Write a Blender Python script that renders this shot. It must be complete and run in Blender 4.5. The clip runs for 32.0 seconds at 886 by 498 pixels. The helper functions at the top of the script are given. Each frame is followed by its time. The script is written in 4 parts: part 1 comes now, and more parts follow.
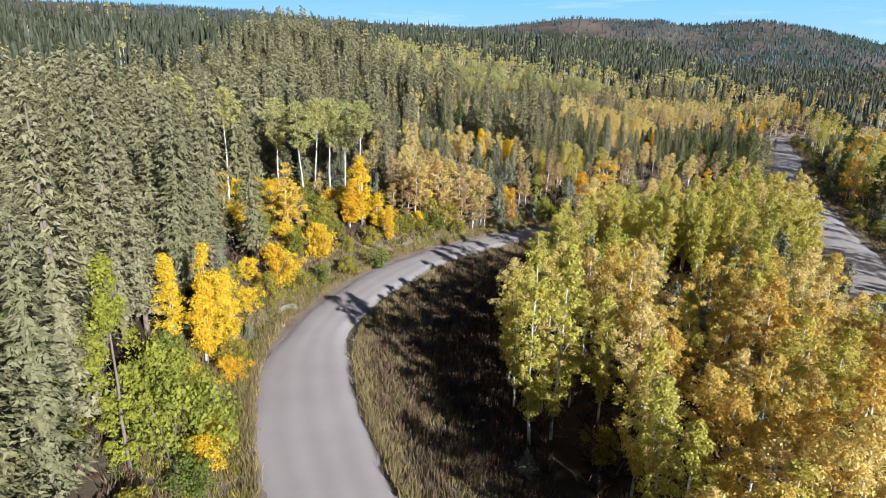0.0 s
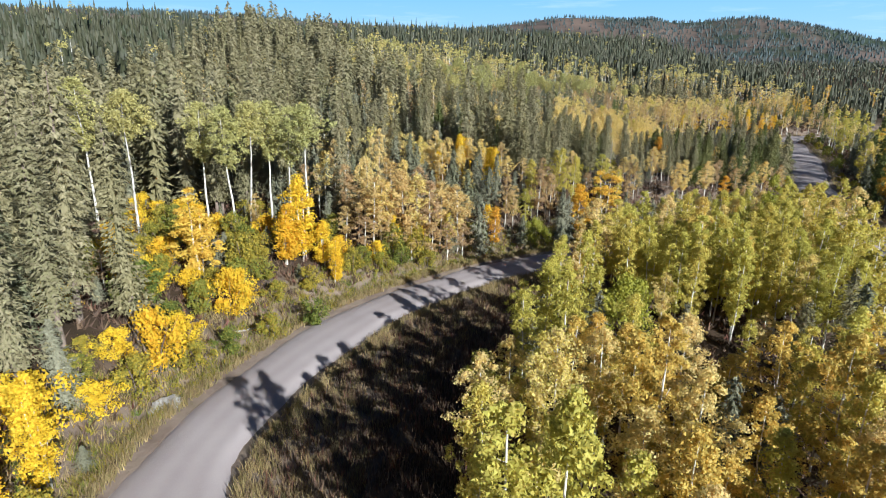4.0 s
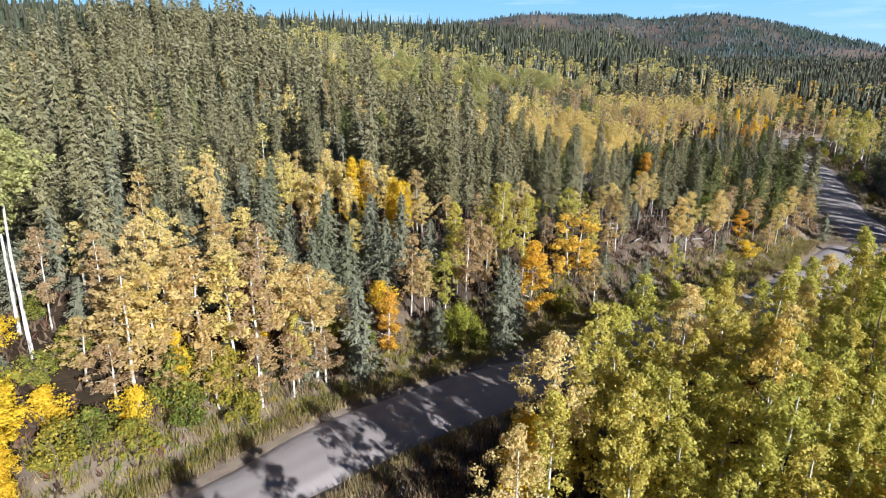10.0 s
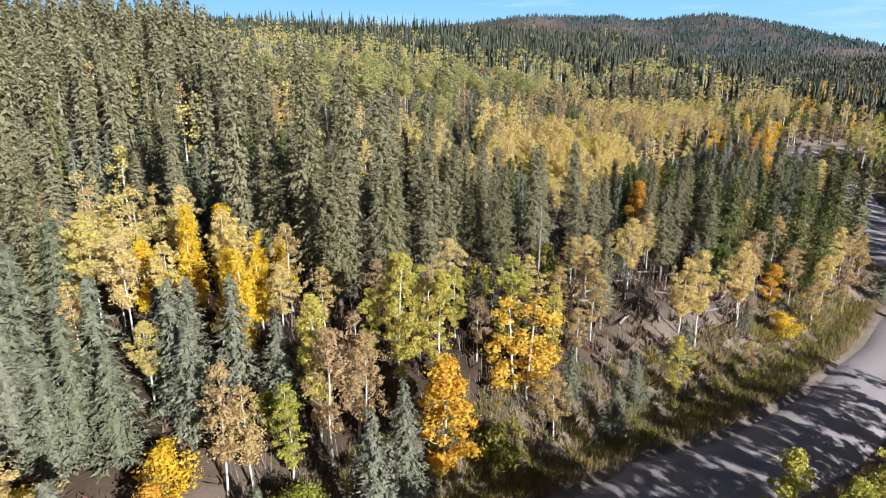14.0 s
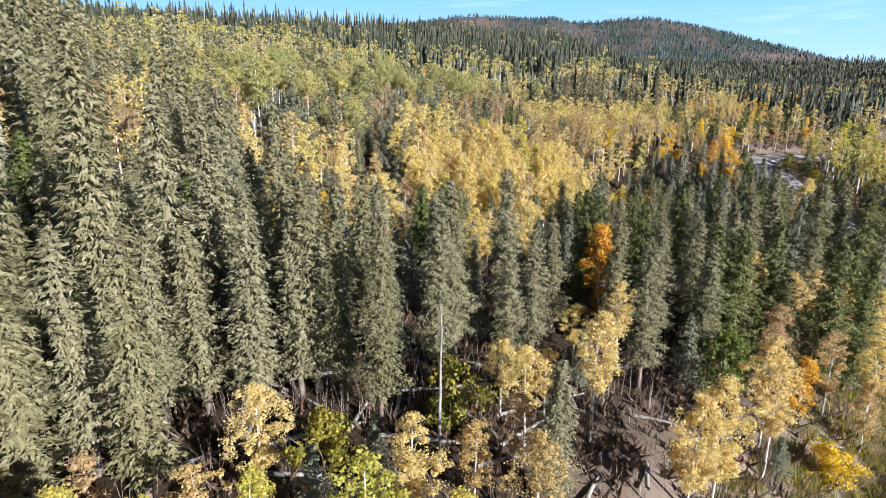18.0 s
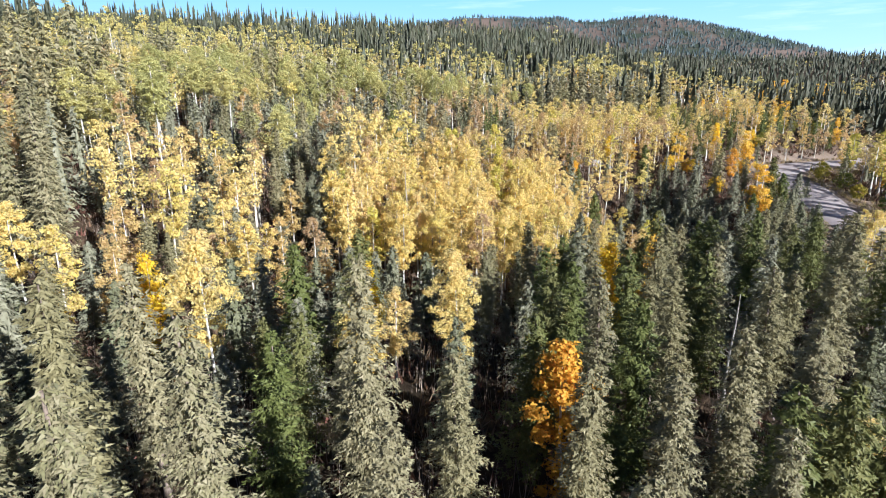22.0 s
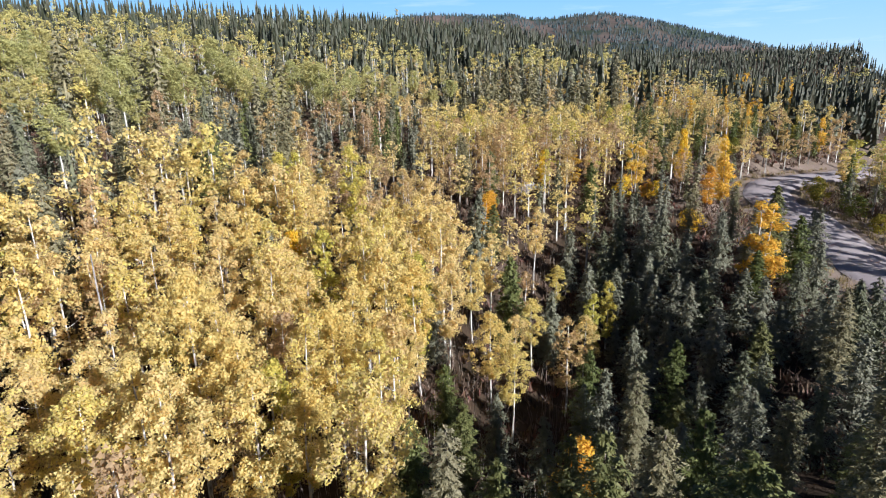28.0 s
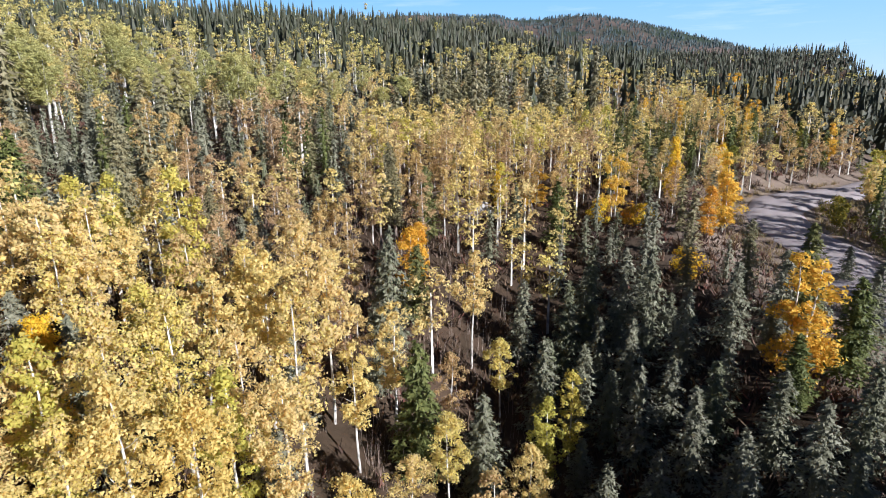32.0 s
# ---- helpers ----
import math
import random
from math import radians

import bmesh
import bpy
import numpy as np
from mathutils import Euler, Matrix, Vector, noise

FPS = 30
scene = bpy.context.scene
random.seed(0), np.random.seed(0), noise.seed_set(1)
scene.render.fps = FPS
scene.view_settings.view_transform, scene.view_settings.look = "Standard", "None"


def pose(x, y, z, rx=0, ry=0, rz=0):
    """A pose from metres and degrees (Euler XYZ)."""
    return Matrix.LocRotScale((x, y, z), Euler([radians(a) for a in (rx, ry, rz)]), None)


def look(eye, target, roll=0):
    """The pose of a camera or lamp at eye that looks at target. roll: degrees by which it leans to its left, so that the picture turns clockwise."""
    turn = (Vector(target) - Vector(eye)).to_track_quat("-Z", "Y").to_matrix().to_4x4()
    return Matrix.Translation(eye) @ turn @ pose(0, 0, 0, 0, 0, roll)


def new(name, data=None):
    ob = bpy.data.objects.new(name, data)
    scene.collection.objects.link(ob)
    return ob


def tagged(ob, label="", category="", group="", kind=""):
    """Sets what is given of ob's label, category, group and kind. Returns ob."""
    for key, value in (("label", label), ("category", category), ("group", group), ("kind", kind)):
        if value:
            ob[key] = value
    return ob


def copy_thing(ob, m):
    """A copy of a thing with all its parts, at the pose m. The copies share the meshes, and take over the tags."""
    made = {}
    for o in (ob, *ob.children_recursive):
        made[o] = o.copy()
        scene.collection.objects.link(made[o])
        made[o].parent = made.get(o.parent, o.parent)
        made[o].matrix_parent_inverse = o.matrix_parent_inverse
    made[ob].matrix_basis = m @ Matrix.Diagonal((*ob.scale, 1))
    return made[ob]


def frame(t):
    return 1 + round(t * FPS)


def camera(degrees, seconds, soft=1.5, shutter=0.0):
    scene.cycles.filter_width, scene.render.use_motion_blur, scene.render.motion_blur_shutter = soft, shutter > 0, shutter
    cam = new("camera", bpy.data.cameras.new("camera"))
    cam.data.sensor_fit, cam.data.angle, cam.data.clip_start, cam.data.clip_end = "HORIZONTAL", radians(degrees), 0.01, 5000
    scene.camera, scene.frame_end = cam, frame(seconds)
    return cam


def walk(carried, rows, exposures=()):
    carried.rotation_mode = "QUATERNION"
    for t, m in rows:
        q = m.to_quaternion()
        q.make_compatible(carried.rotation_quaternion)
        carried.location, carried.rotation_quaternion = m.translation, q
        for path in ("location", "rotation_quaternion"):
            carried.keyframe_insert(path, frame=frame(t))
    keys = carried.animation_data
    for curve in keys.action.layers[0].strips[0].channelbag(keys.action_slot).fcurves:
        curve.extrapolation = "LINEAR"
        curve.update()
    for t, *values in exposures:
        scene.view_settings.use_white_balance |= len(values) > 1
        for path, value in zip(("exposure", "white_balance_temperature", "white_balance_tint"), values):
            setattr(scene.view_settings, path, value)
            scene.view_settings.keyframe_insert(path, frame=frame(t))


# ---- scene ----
cam = camera(76.0, 32.0, soft=1.0)
# seconds, x, y, z, tilt, heading, lean
FLIGHT = [
    (0.0, 0.00, 0.00, 20.38, 74.20, -0.00, 1.59),
    (0.5, 0.20, 1.95, 20.30, 74.25, 0.18, 1.38),
    (1.0, 0.43, 3.90, 20.22, 74.31, 0.33, 1.23),
    (1.5, 0.73, 5.90, 20.11, 74.35, 0.41, 1.10),
    (2.0, 1.16, 7.98, 20.03, 74.40, 0.54, 0.96),
    (2.5, 1.71, 10.14, 19.99, 74.41, 0.64, 0.89),
    (3.0, 2.29, 12.36, 19.98, 74.39, 0.74, 0.82),
    (3.5, 2.90, 14.63, 20.02, 74.37, 0.23, 0.72),
    (4.0, 3.48, 16.93, 20.11, 74.32, -0.35, 0.75),
    (4.5, 4.12, 19.29, 20.18, 74.24, -0.73, 0.77),
    (6.5, 7.19, 29.29, 20.37, 74.17, -1.08, 0.63),
    (7.0, 7.95, 32.12, 20.38, 74.18, -1.23, 0.60),
    (7.5, 8.70, 35.06, 20.39, 74.14, -1.35, 0.58),
    (8.0, 9.41, 38.00, 20.34, 74.14, -1.91, 0.52),
    (8.5, 10.10, 40.89, 20.34, 74.12, -2.59, 0.47),
    (9.0, 10.82, 43.67, 20.36, 74.10, -3.01, 0.49),
    (9.5, 11.64, 46.45, 20.37, 74.09, -3.22, 0.53),
    (10.0, 12.57, 49.19, 20.37, 74.12, -3.32, 0.41),
    (10.5, 13.72, 52.03, 20.33, 74.14, -3.39, 0.44),
    (11.0, 14.91, 54.74, 20.31, 74.17, -3.40, 0.46),
    (11.5, 16.08, 57.28, 20.30, 74.23, -3.41, 0.49),
    (12.0, 17.37, 59.74, 20.33, 74.29, -3.35, 0.25),
    (12.5, 18.58, 62.19, 20.40, 74.38, -3.33, 0.10),
    (13.0, 19.71, 64.68, 20.52, 74.36, -3.35, 0.11),
    (13.5, 20.75, 67.25, 20.69, 74.36, -3.36, 0.05),
    (14.0, 21.67, 69.85, 20.84, 74.39, -3.33, -0.07),
    (14.5, 22.50, 72.49, 20.94, 74.41, -3.29, -0.16),
    (16.5, 24.85, 82.34, 21.16, 74.43, -3.66, 0.10),
    (17.0, 25.72, 84.68, 21.02, 74.40, -5.64, 0.25),
    (17.5, 26.72, 86.92, 20.92, 74.42, -8.17, 0.34),
    (18.0, 27.92, 89.07, 20.86, 74.38, -8.95, 0.43),
    (18.5, 29.23, 91.17, 20.85, 74.39, -9.32, 0.37),
    (19.0, 30.51, 93.18, 20.88, 74.43, -9.51, 0.32),
    (19.5, 31.80, 95.23, 20.93, 74.44, -9.57, 0.21),
    (20.0, 33.04, 97.38, 20.96, 74.50, -9.60, 0.03),
    (20.5, 34.15, 99.58, 20.96, 74.58, -9.60, -0.34),
    (21.0, 35.21, 101.77, 21.00, 74.60, -9.17, -0.39),
    (21.5, 36.25, 103.98, 21.02, 74.58, -8.53, -0.35),
    (22.0, 37.46, 106.27, 21.07, 74.55, -8.09, -0.42),
    (22.5, 38.64, 108.48, 21.10, 74.51, -7.80, -0.46),
    (23.0, 39.68, 110.65, 21.13, 74.51, -8.63, -0.59),
    (23.5, 40.66, 112.86, 21.13, 74.52, -9.28, -0.74),
    (24.0, 41.72, 115.18, 21.06, 74.57, -9.52, -1.02),
    (24.5, 42.94, 117.69, 21.03, 74.57, -9.69, -1.05),
    (25.0, 44.21, 120.29, 21.03, 74.52, -9.79, -1.04),
    (25.5, 45.55, 122.84, 21.03, 74.54, -9.84, -1.12),
    (27.5, 51.19, 131.71, 21.14, 74.34, -11.03, -1.01),
    (28.0, 52.41, 133.24, 21.13, 74.36, -12.20, -1.10),
    (28.5, 53.59, 134.58, 21.16, 74.42, -12.62, -1.17),
    (29.0, 54.81, 136.01, 21.12, 74.55, -12.84, -1.29),
    (29.5, 56.03, 137.53, 21.08, 74.56, -13.02, -1.29),
    (30.0, 57.16, 139.27, 21.04, 74.58, -13.18, -1.26),
    (30.5, 58.32, 141.24, 20.96, 74.56, -13.32, -1.14),
    (31.0, 59.48, 143.40, 20.84, 74.54, -13.40, -1.07),
    (31.5, 60.60, 145.72, 20.73, 74.50, -13.56, -0.94),
    (32.0, 61.73, 148.06, 20.62, 74.39, -13.65, -0.75),
]


def flown(x, y, z, tilt, heading, lean):
    return pose(x, y, z) @ pose(0, 0, 0, 0, 0, heading) @ pose(0, 0, 0, tilt) @ pose(0, 0, 0, 0, 0, lean)


walk(cam, [(t, flown(*row)) for t, *row in FLIGHT], [(0.0, 0.8, 5450.0, 9.0), (14.0, 0.8, 5450.0, 12.0), (18.0, 1.0, 5450.0, 14.0), (22.0, 1.16, 5450.0, 14.0), (26.0, 0.84, 5450.0, 16.0), (32.0, 0.76, 5450.0, 17.0)])

# ---- sky and sun ----
SUN_AZ, SUN_EL = 144.0, 22.5  # clockwise from +y, and above the horizon
world = bpy.data.worlds.new("sky")
scene.world = world
world.use_nodes = True
wn, wl = world.node_tree.nodes, world.node_tree.links
sky = wn.new("ShaderNodeTexSky")
sky.sky_type, sky.sun_disc = "NISHITA", False
sky.sun_elevation, sky.sun_rotation = radians(SUN_EL), radians(SUN_AZ)
sky.air_density, sky.dust_density, sky.ozone_density = 0.3, 0.0, 2.0
wl.new(sky.outputs[0], wn["Background"].inputs[0])
wn["Background"].inputs[1].default_value = 0.05
sun = new("sun", bpy.data.lights.new("sun", "SUN"))
sun.data.energy, sun.data.angle, sun.data.color = 5.0, radians(0.53), (1.0, 0.94, 0.84)
az, el = radians(SUN_AZ), radians(SUN_EL)
toward = Vector((math.sin(az) * math.cos(el), math.cos(az) * math.cos(el), math.sin(el)))
sun.matrix_world = look(toward * 400, (0, 0, 0))

# ---- materials ----
rng = np.random.default_rng(7)


def material(name):
    m = bpy.data.materials.new(name)
    m.use_nodes = True
    return m, m.node_tree.nodes, m.node_tree.links


def ramp(nodes, stops):
    r = nodes.new("ShaderNodeValToRGB")
    while len(r.color_ramp.elements) < len(stops):
        r.color_ramp.elements.new(0.5)
    for e, (at, col) in zip(r.color_ramp.elements, stops):
        e.position, e.color = at, (*col, 1)
    return r


def noise_node(nodes, links, scale, detail=4, rough=0.55, coords=None):
    n = nodes.new("ShaderNodeTexNoise")
    n.inputs["Scale"].default_value, n.inputs["Detail"].default_value, n.inputs["Roughness"].default_value = scale, detail, rough
    if coords:
        links.new(coords, n.inputs["Vector"])
    return n


def maths(nodes, links, kind, a, b=None):
    n = nodes.new("ShaderNodeMath")
    n.operation = kind
    for i, v in enumerate((a, b)):
        if v is None:
            continue
        if isinstance(v, (int, float)):
            n.inputs[i].default_value = v
        else:
            links.new(v, n.inputs[i])
    return n.outputs[0]


def foliage(name, colours, leafy=0.35, rough=0.6, spread=0.45):
    """Leaves or needles: the tree's own hue by its random number, each leaf a little off it, light shining through."""
    m, n, l = material(name)
    bsdf, out = n["Principled BSDF"], n["Material Output"]
    info, geo, tint = n.new("ShaderNodeObjectInfo"), n.new("ShaderNodeNewGeometry"), n.new("ShaderNodeAttribute")
    tint.attribute_name = "tint"
    own = maths(n, l, "FRACT", maths(n, l, "ADD", info.outputs["Random"], tint.outputs["Fac"]))
    leaf = maths(n, l, "MULTIPLY", maths(n, l, "SUBTRACT", geo.outputs["Random Per Island"], 0.5), spread)
    r = ramp(n, [(i / (len(colours) - 1), c) for i, c in enumerate(colours)])
    l.new(maths(n, l, "ADD", own, leaf), r.inputs[0])
    value = maths(n, l, "ADD", maths(n, l, "MULTIPLY", geo.outputs["Random Per Island"], 0.34), 0.83)
    hsv = n.new("ShaderNodeHueSaturation")
    l.new(r.outputs[0], hsv.inputs["Color"])
    l.new(value, hsv.inputs["Value"])
    l.new(hsv.outputs[0], bsdf.inputs["Base Color"])
    bsdf.inputs["Roughness"].default_value = rough
    bsdf.inputs["Specular IOR Level"].default_value = 0.3
    through_leaf = n.new("ShaderNodeBsdfTranslucent")
    l.new(hsv.outputs[0], through_leaf.inputs["Color"])
    mix = n.new("ShaderNodeMixShader")
    mix.inputs[0].default_value = leafy
    l.new(bsdf.outputs[0], mix.inputs[1])
    l.new(through_leaf.outputs[0], mix.inputs[2])
    l.new(mix.outputs[0], out.inputs[0])
    return m


SPRUCE = foliage("spruce_needles", [(0.235, 0.21, 0.098), (0.272, 0.243, 0.12), (0.31, 0.274, 0.154), (0.22, 0.207, 0.10)], 0.18)
BLUE = foliage("blue_spruce_needles", [(0.20, 0.20, 0.118), (0.26, 0.252, 0.168), (0.165, 0.172, 0.088)], 0.15)
PINE = foliage("pine_needles", [(0.12, 0.14, 0.035), (0.15, 0.165, 0.045), (0.185, 0.18, 0.06)], 0.2)
GOLD = foliage("golden_leaves", [(0.78, 0.61, 0.19), (0.80, 0.66, 0.25), (0.79, 0.61, 0.28), (0.74, 0.63, 0.18)], 0.48)
YELLOW = foliage("bright_yellow_leaves", [(0.80, 0.54, 0.025), (0.82, 0.61, 0.035), (0.78, 0.48, 0.025)], 0.4)
BRONZE = foliage("amber_gold_leaves", [(0.68, 0.49, 0.10), (0.73, 0.54, 0.13), (0.64, 0.49, 0.11), (0.70, 0.46, 0.09)], 0.42)
GREENGOLD = foliage("green_gold_leaves", [(0.52, 0.485, 0.095), (0.605, 0.535, 0.105), (0.68, 0.55, 0.125), (0.55, 0.505, 0.095)], 0.45)
LIME = foliage("yellow_green_leaves", [(0.27, 0.29, 0.045), (0.40, 0.38, 0.045), (0.20, 0.24, 0.04)], 0.4)
PALE = foliage("pale_green_leaves", [(0.45, 0.44, 0.165), (0.51, 0.48, 0.175), (0.57, 0.50, 0.185)], 0.42)
HILLPALE = foliage("yellowing_aspen_leaves", [(0.55, 0.50, 0.17), (0.62, 0.54, 0.18), (0.70, 0.56, 0.19)], 0.4)
TAN = foliage("faded_tan_leaves", [(0.62, 0.43, 0.16), (0.64, 0.49, 0.19), (0.56, 0.38, 0.18), (0.48, 0.34, 0.18)], 0.42)
ORANGE = foliage("orange_leaves", [(0.76, 0.44, 0.04), (0.76, 0.48, 0.04), (0.70, 0.38, 0.05)], 0.4)
AMBER = foliage("amber_leaves", [(0.80, 0.55, 0.075), (0.80, 0.51, 0.06), (0.74, 0.54, 0.09)], 0.4)
SHRUB = foliage("shrub_leaves", [(0.13, 0.17, 0.03), (0.26, 0.25, 0.04), (0.46, 0.35, 0.04), (0.20, 0.23, 0.04)], 0.35)
GRASS = foliage("dry_grass", [(0.38, 0.28, 0.13), (0.46, 0.35, 0.17), (0.29, 0.25, 0.09), (0.25, 0.17, 0.10)], 0.3)
# the spruces again, darkened to stand in for self-shade the simple far crowns lack
SHADEDSPRUCE = foliage("distant_spruce_needles", [(0.05, 0.055, 0.026), (0.065, 0.068, 0.034), (0.085, 0.082, 0.045), (0.05, 0.06, 0.03)], 0.1)
# conifer green pushed towards blue, to stand for haze over the hills
HAZESPRUCE = foliage("far_conifers", [(0.05, 0.075, 0.07), (0.065, 0.09, 0.085), (0.08, 0.09, 0.075)], 0.1)
BRUSH = foliage("brown_twigs", [(0.08, 0.05, 0.035), (0.13, 0.085, 0.055), (0.18, 0.125, 0.07), (0.15, 0.065, 0.045)], 0.1)

TWIG = foliage("bare_stems", [(0.30, 0.23, 0.17), (0.40, 0.33, 0.26), (0.34, 0.24, 0.19)], 0.0)


def bark(name, light, dark, scale):
    m, n, l = material(name)
    tc = n.new("ShaderNodeTexCoord")
    mp = n.new("ShaderNodeMapping")
    mp.inputs["Scale"].default_value = (1, 1, 0.35)
    l.new(tc.outputs["Object"], mp.inputs[0])
    a = noise_node(n, l, scale, 5, 0.65, mp.outputs[0])
    r = ramp(n, [(0.36, dark), (0.5, light)])
    l.new(a.outputs[0], r.inputs[0])
    l.new(r.outputs[0], n["Principled BSDF"].inputs["Base Color"])
    n["Principled BSDF"].inputs["Roughness"].default_value = 0.85
    b = n.new("ShaderNodeBump")
    b.inputs["Strength"].default_value = 0.4
    l.new(a.outputs[0], b.inputs["Height"])
    l.new(b.outputs[0], n["Principled BSDF"].inputs["Normal"])
    return m


ASPEN_BARK = bark("aspen_bark", (0.68, 0.64, 0.55), (0.12, 0.10, 0.08), 3.0)
SPRUCE_BARK = bark("spruce_bark", (0.22, 0.17, 0.13), (0.09, 0.07, 0.05), 6.0)
DEAD_WOOD = bark("grey_dead_wood", (0.36, 0.33, 0.29), (0.17, 0.15, 0.13), 4.0)


def ground_material():
    m, n, l = material("forest_floor")
    tc = n.new("ShaderNodeTexCoord")
    big, mid, fine = (noise_node(n, l, s, 6, 0.6, tc.outputs["Object"]) for s in (0.035, 0.35, 3.0))
    r = ramp(n, [(0.28, (0.022, 0.02, 0.012)), (0.45, (0.05, 0.036, 0.022)), (0.58, (0.09, 0.06, 0.038)), (0.75, (0.05, 0.046, 0.02))])
    mixed = maths(n, l, "ADD", maths(n, l, "MULTIPLY", big.outputs[0], 0.5), maths(n, l, "MULTIPLY", mid.outputs[0], 0.5))
    l.new(mixed, r.inputs[0])
    verge = n.new("ShaderNodeAttribute")
    verge.attribute_name = "verge"
    dry = ramp(n, [(0.3, (0.19, 0.14, 0.105)), (0.5, (0.29, 0.225, 0.17)), (0.7, (0.23, 0.18, 0.12))])
    l.new(mid.outputs[0], dry.inputs[0])
    mx = n.new("ShaderNodeMix")
    mx.data_type = "RGBA"
    l.new(verge.outputs["Fac"], mx.inputs["Factor"])
    l.new(r.outputs[0], mx.inputs["A"])
    l.new(dry.outputs[0], mx.inputs["B"])
    far = n.new("ShaderNodeAttribute")
    far.attribute_name = "cleared"
    heath = ramp(n, [(0.42, (0.05, 0.065, 0.04)), (0.52, (0.13, 0.10, 0.08)), (0.66, (0.20, 0.145, 0.11))])
    patch = noise_node(n, l, 0.0028, 7, 0.6, tc.outputs["Object"])
    l.new(patch.outputs[0], heath.inputs[0])
    mx2 = n.new("ShaderNodeMix")
    mx2.data_type = "RGBA"
    l.new(far.outputs["Fac"], mx2.inputs["Factor"])
    l.new(mx.outputs["Result"], mx2.inputs["A"])
    l.new(heath.outputs[0], mx2.inputs["B"])
    l.new(mx2.outputs["Result"], n["Principled BSDF"].inputs["Base Color"])
    n["Principled BSDF"].inputs["Roughness"].default_value = 0.95
    n["Principled BSDF"].inputs["Specular IOR Level"].default_value = 0.1
    b = n.new("ShaderNodeBump")
    b.inputs["Strength"].default_value, b.inputs["Distance"].default_value = 0.8, 0.25
    l.new(maths(n, l, "ADD", mid.outputs[0], maths(n, l, "MULTIPLY", fine.outputs[0], 0.4)), b.inputs["Height"])
    l.new(b.outputs[0], n["Principled BSDF"].inputs["Normal"])
    return m


def gravel_material():
    m, n, l = material("road_gravel")
    tc, uv = n.new("ShaderNodeTexCoord"), n.new("ShaderNodeUVMap")
    big, fine = noise_node(n, l, 0.12, 5, 0.6, tc.outputs["Object"]), noise_node(n, l, 14, 4, 0.7, tc.outputs["Object"])
    sep = n.new("ShaderNodeSeparateXYZ")
    l.new(uv.outputs[0], sep.inputs[0])
    # two worn wheel tracks, paler than the loose gravel between and beside them
    track = maths(n, l, "MULTIPLY", maths(n, l, "COSINE", maths(n, l, "MULTIPLY", sep.outputs[0], 25.1)), -0.06)
    v = maths(n, l, "ADD", maths(n, l, "ADD", maths(n, l, "MULTIPLY", big.outputs[0], 0.7), maths(n, l, "MULTIPLY", fine.outputs[0], 0.3)), track)
    r = ramp(n, [(0.25, (0.36, 0.305, 0.28)), (0.5, (0.43, 0.37, 0.345)), (0.75, (0.49, 0.43, 0.40))])
    l.new(v, r.inputs[0])
    l.new(r.outputs[0], n["Principled BSDF"].inputs["Base Color"])
    n["Principled BSDF"].inputs["Roughness"].default_value = 0.95
    n["Principled BSDF"].inputs["Specular IOR Level"].default_value = 0.15
    b = n.new("ShaderNodeBump")
    b.inputs["Strength"].default_value, b.inputs["Distance"].default_value = 0.5, 0.05
    l.new(fine.outputs[0], b.inputs["Height"])
    l.new(b.outputs[0], n["Principled BSDF"].inputs["Normal"])
    return m


FLOOR, GRAVEL = ground_material(), gravel_material()


# ---- mesh helpers ----
class Geo:
    """Gathers vertices and triangles, with a number per triangle for its tree's hue."""

    def __init__(self):
        self.v, self.f, self.t, self.n = [], [], [], 0

    def add(self, v, f, tint=0.0):
        v, f = np.asarray(v, float).reshape(-1, 3), np.asarray(f, int).reshape(-1, 3)
        self.v.append(v)
        self.f.append(f + self.n)
        self.t.append(np.full(len(v), tint))
        self.n += len(v)

    def arrays(self):
        return np.concatenate(self.v), np.concatenate(self.f)

    def mesh(self, name, mat, smooth=False, tint=False):
        v, f = self.arrays()
        me = bpy.data.meshes.new(name)
        me.vertices.add(len(v))
        me.vertices.foreach_set("co", v.ravel())
        me.loops.add(3 * len(f))
        me.loops.foreach_set("vertex_index", f.ravel())
        me.polygons.add(len(f))
        me.polygons.foreach_set("loop_start", np.arange(0, 3 * len(f), 3))
        if tint:
            me.attributes.new("tint", "FLOAT", "POINT").data.foreach_set("value", np.concatenate(self.t))
        me.update(calc_edges=True)
        me.polygons.foreach_set("use_smooth", np.full(len(f), smooth))
        me.materials.append(mat)
        return me


def tube(geo, points, radii, sides=6):
    """A tapered stem along points."""
    pts = np.asarray(points, float)
    rings = []
    for i, p in enumerate(pts):
        d = pts[min(i + 1, len(pts) - 1)] - pts[max(i - 1, 0)]
        d = d / (np.linalg.norm(d) + 1e-9)
        a = np.cross(d, (0.3, 1, 0.1))
        a /= np.linalg.norm(a)
        b = np.cross(d, a)
        ang = np.arange(sides) * 2 * np.pi / sides
        rings.append(p + radii[i] * (np.cos(ang)[:, None] * a + np.sin(ang)[:, None] * b))
    f = []
    for i in range(len(pts) - 1):
        for k in range(sides):
            p, q = i * sides + k, i * sides + (k + 1) % sides
            f += [(p, q, q + sides), (p, q + sides, p + sides)]
    geo.add(np.concatenate(rings), f)


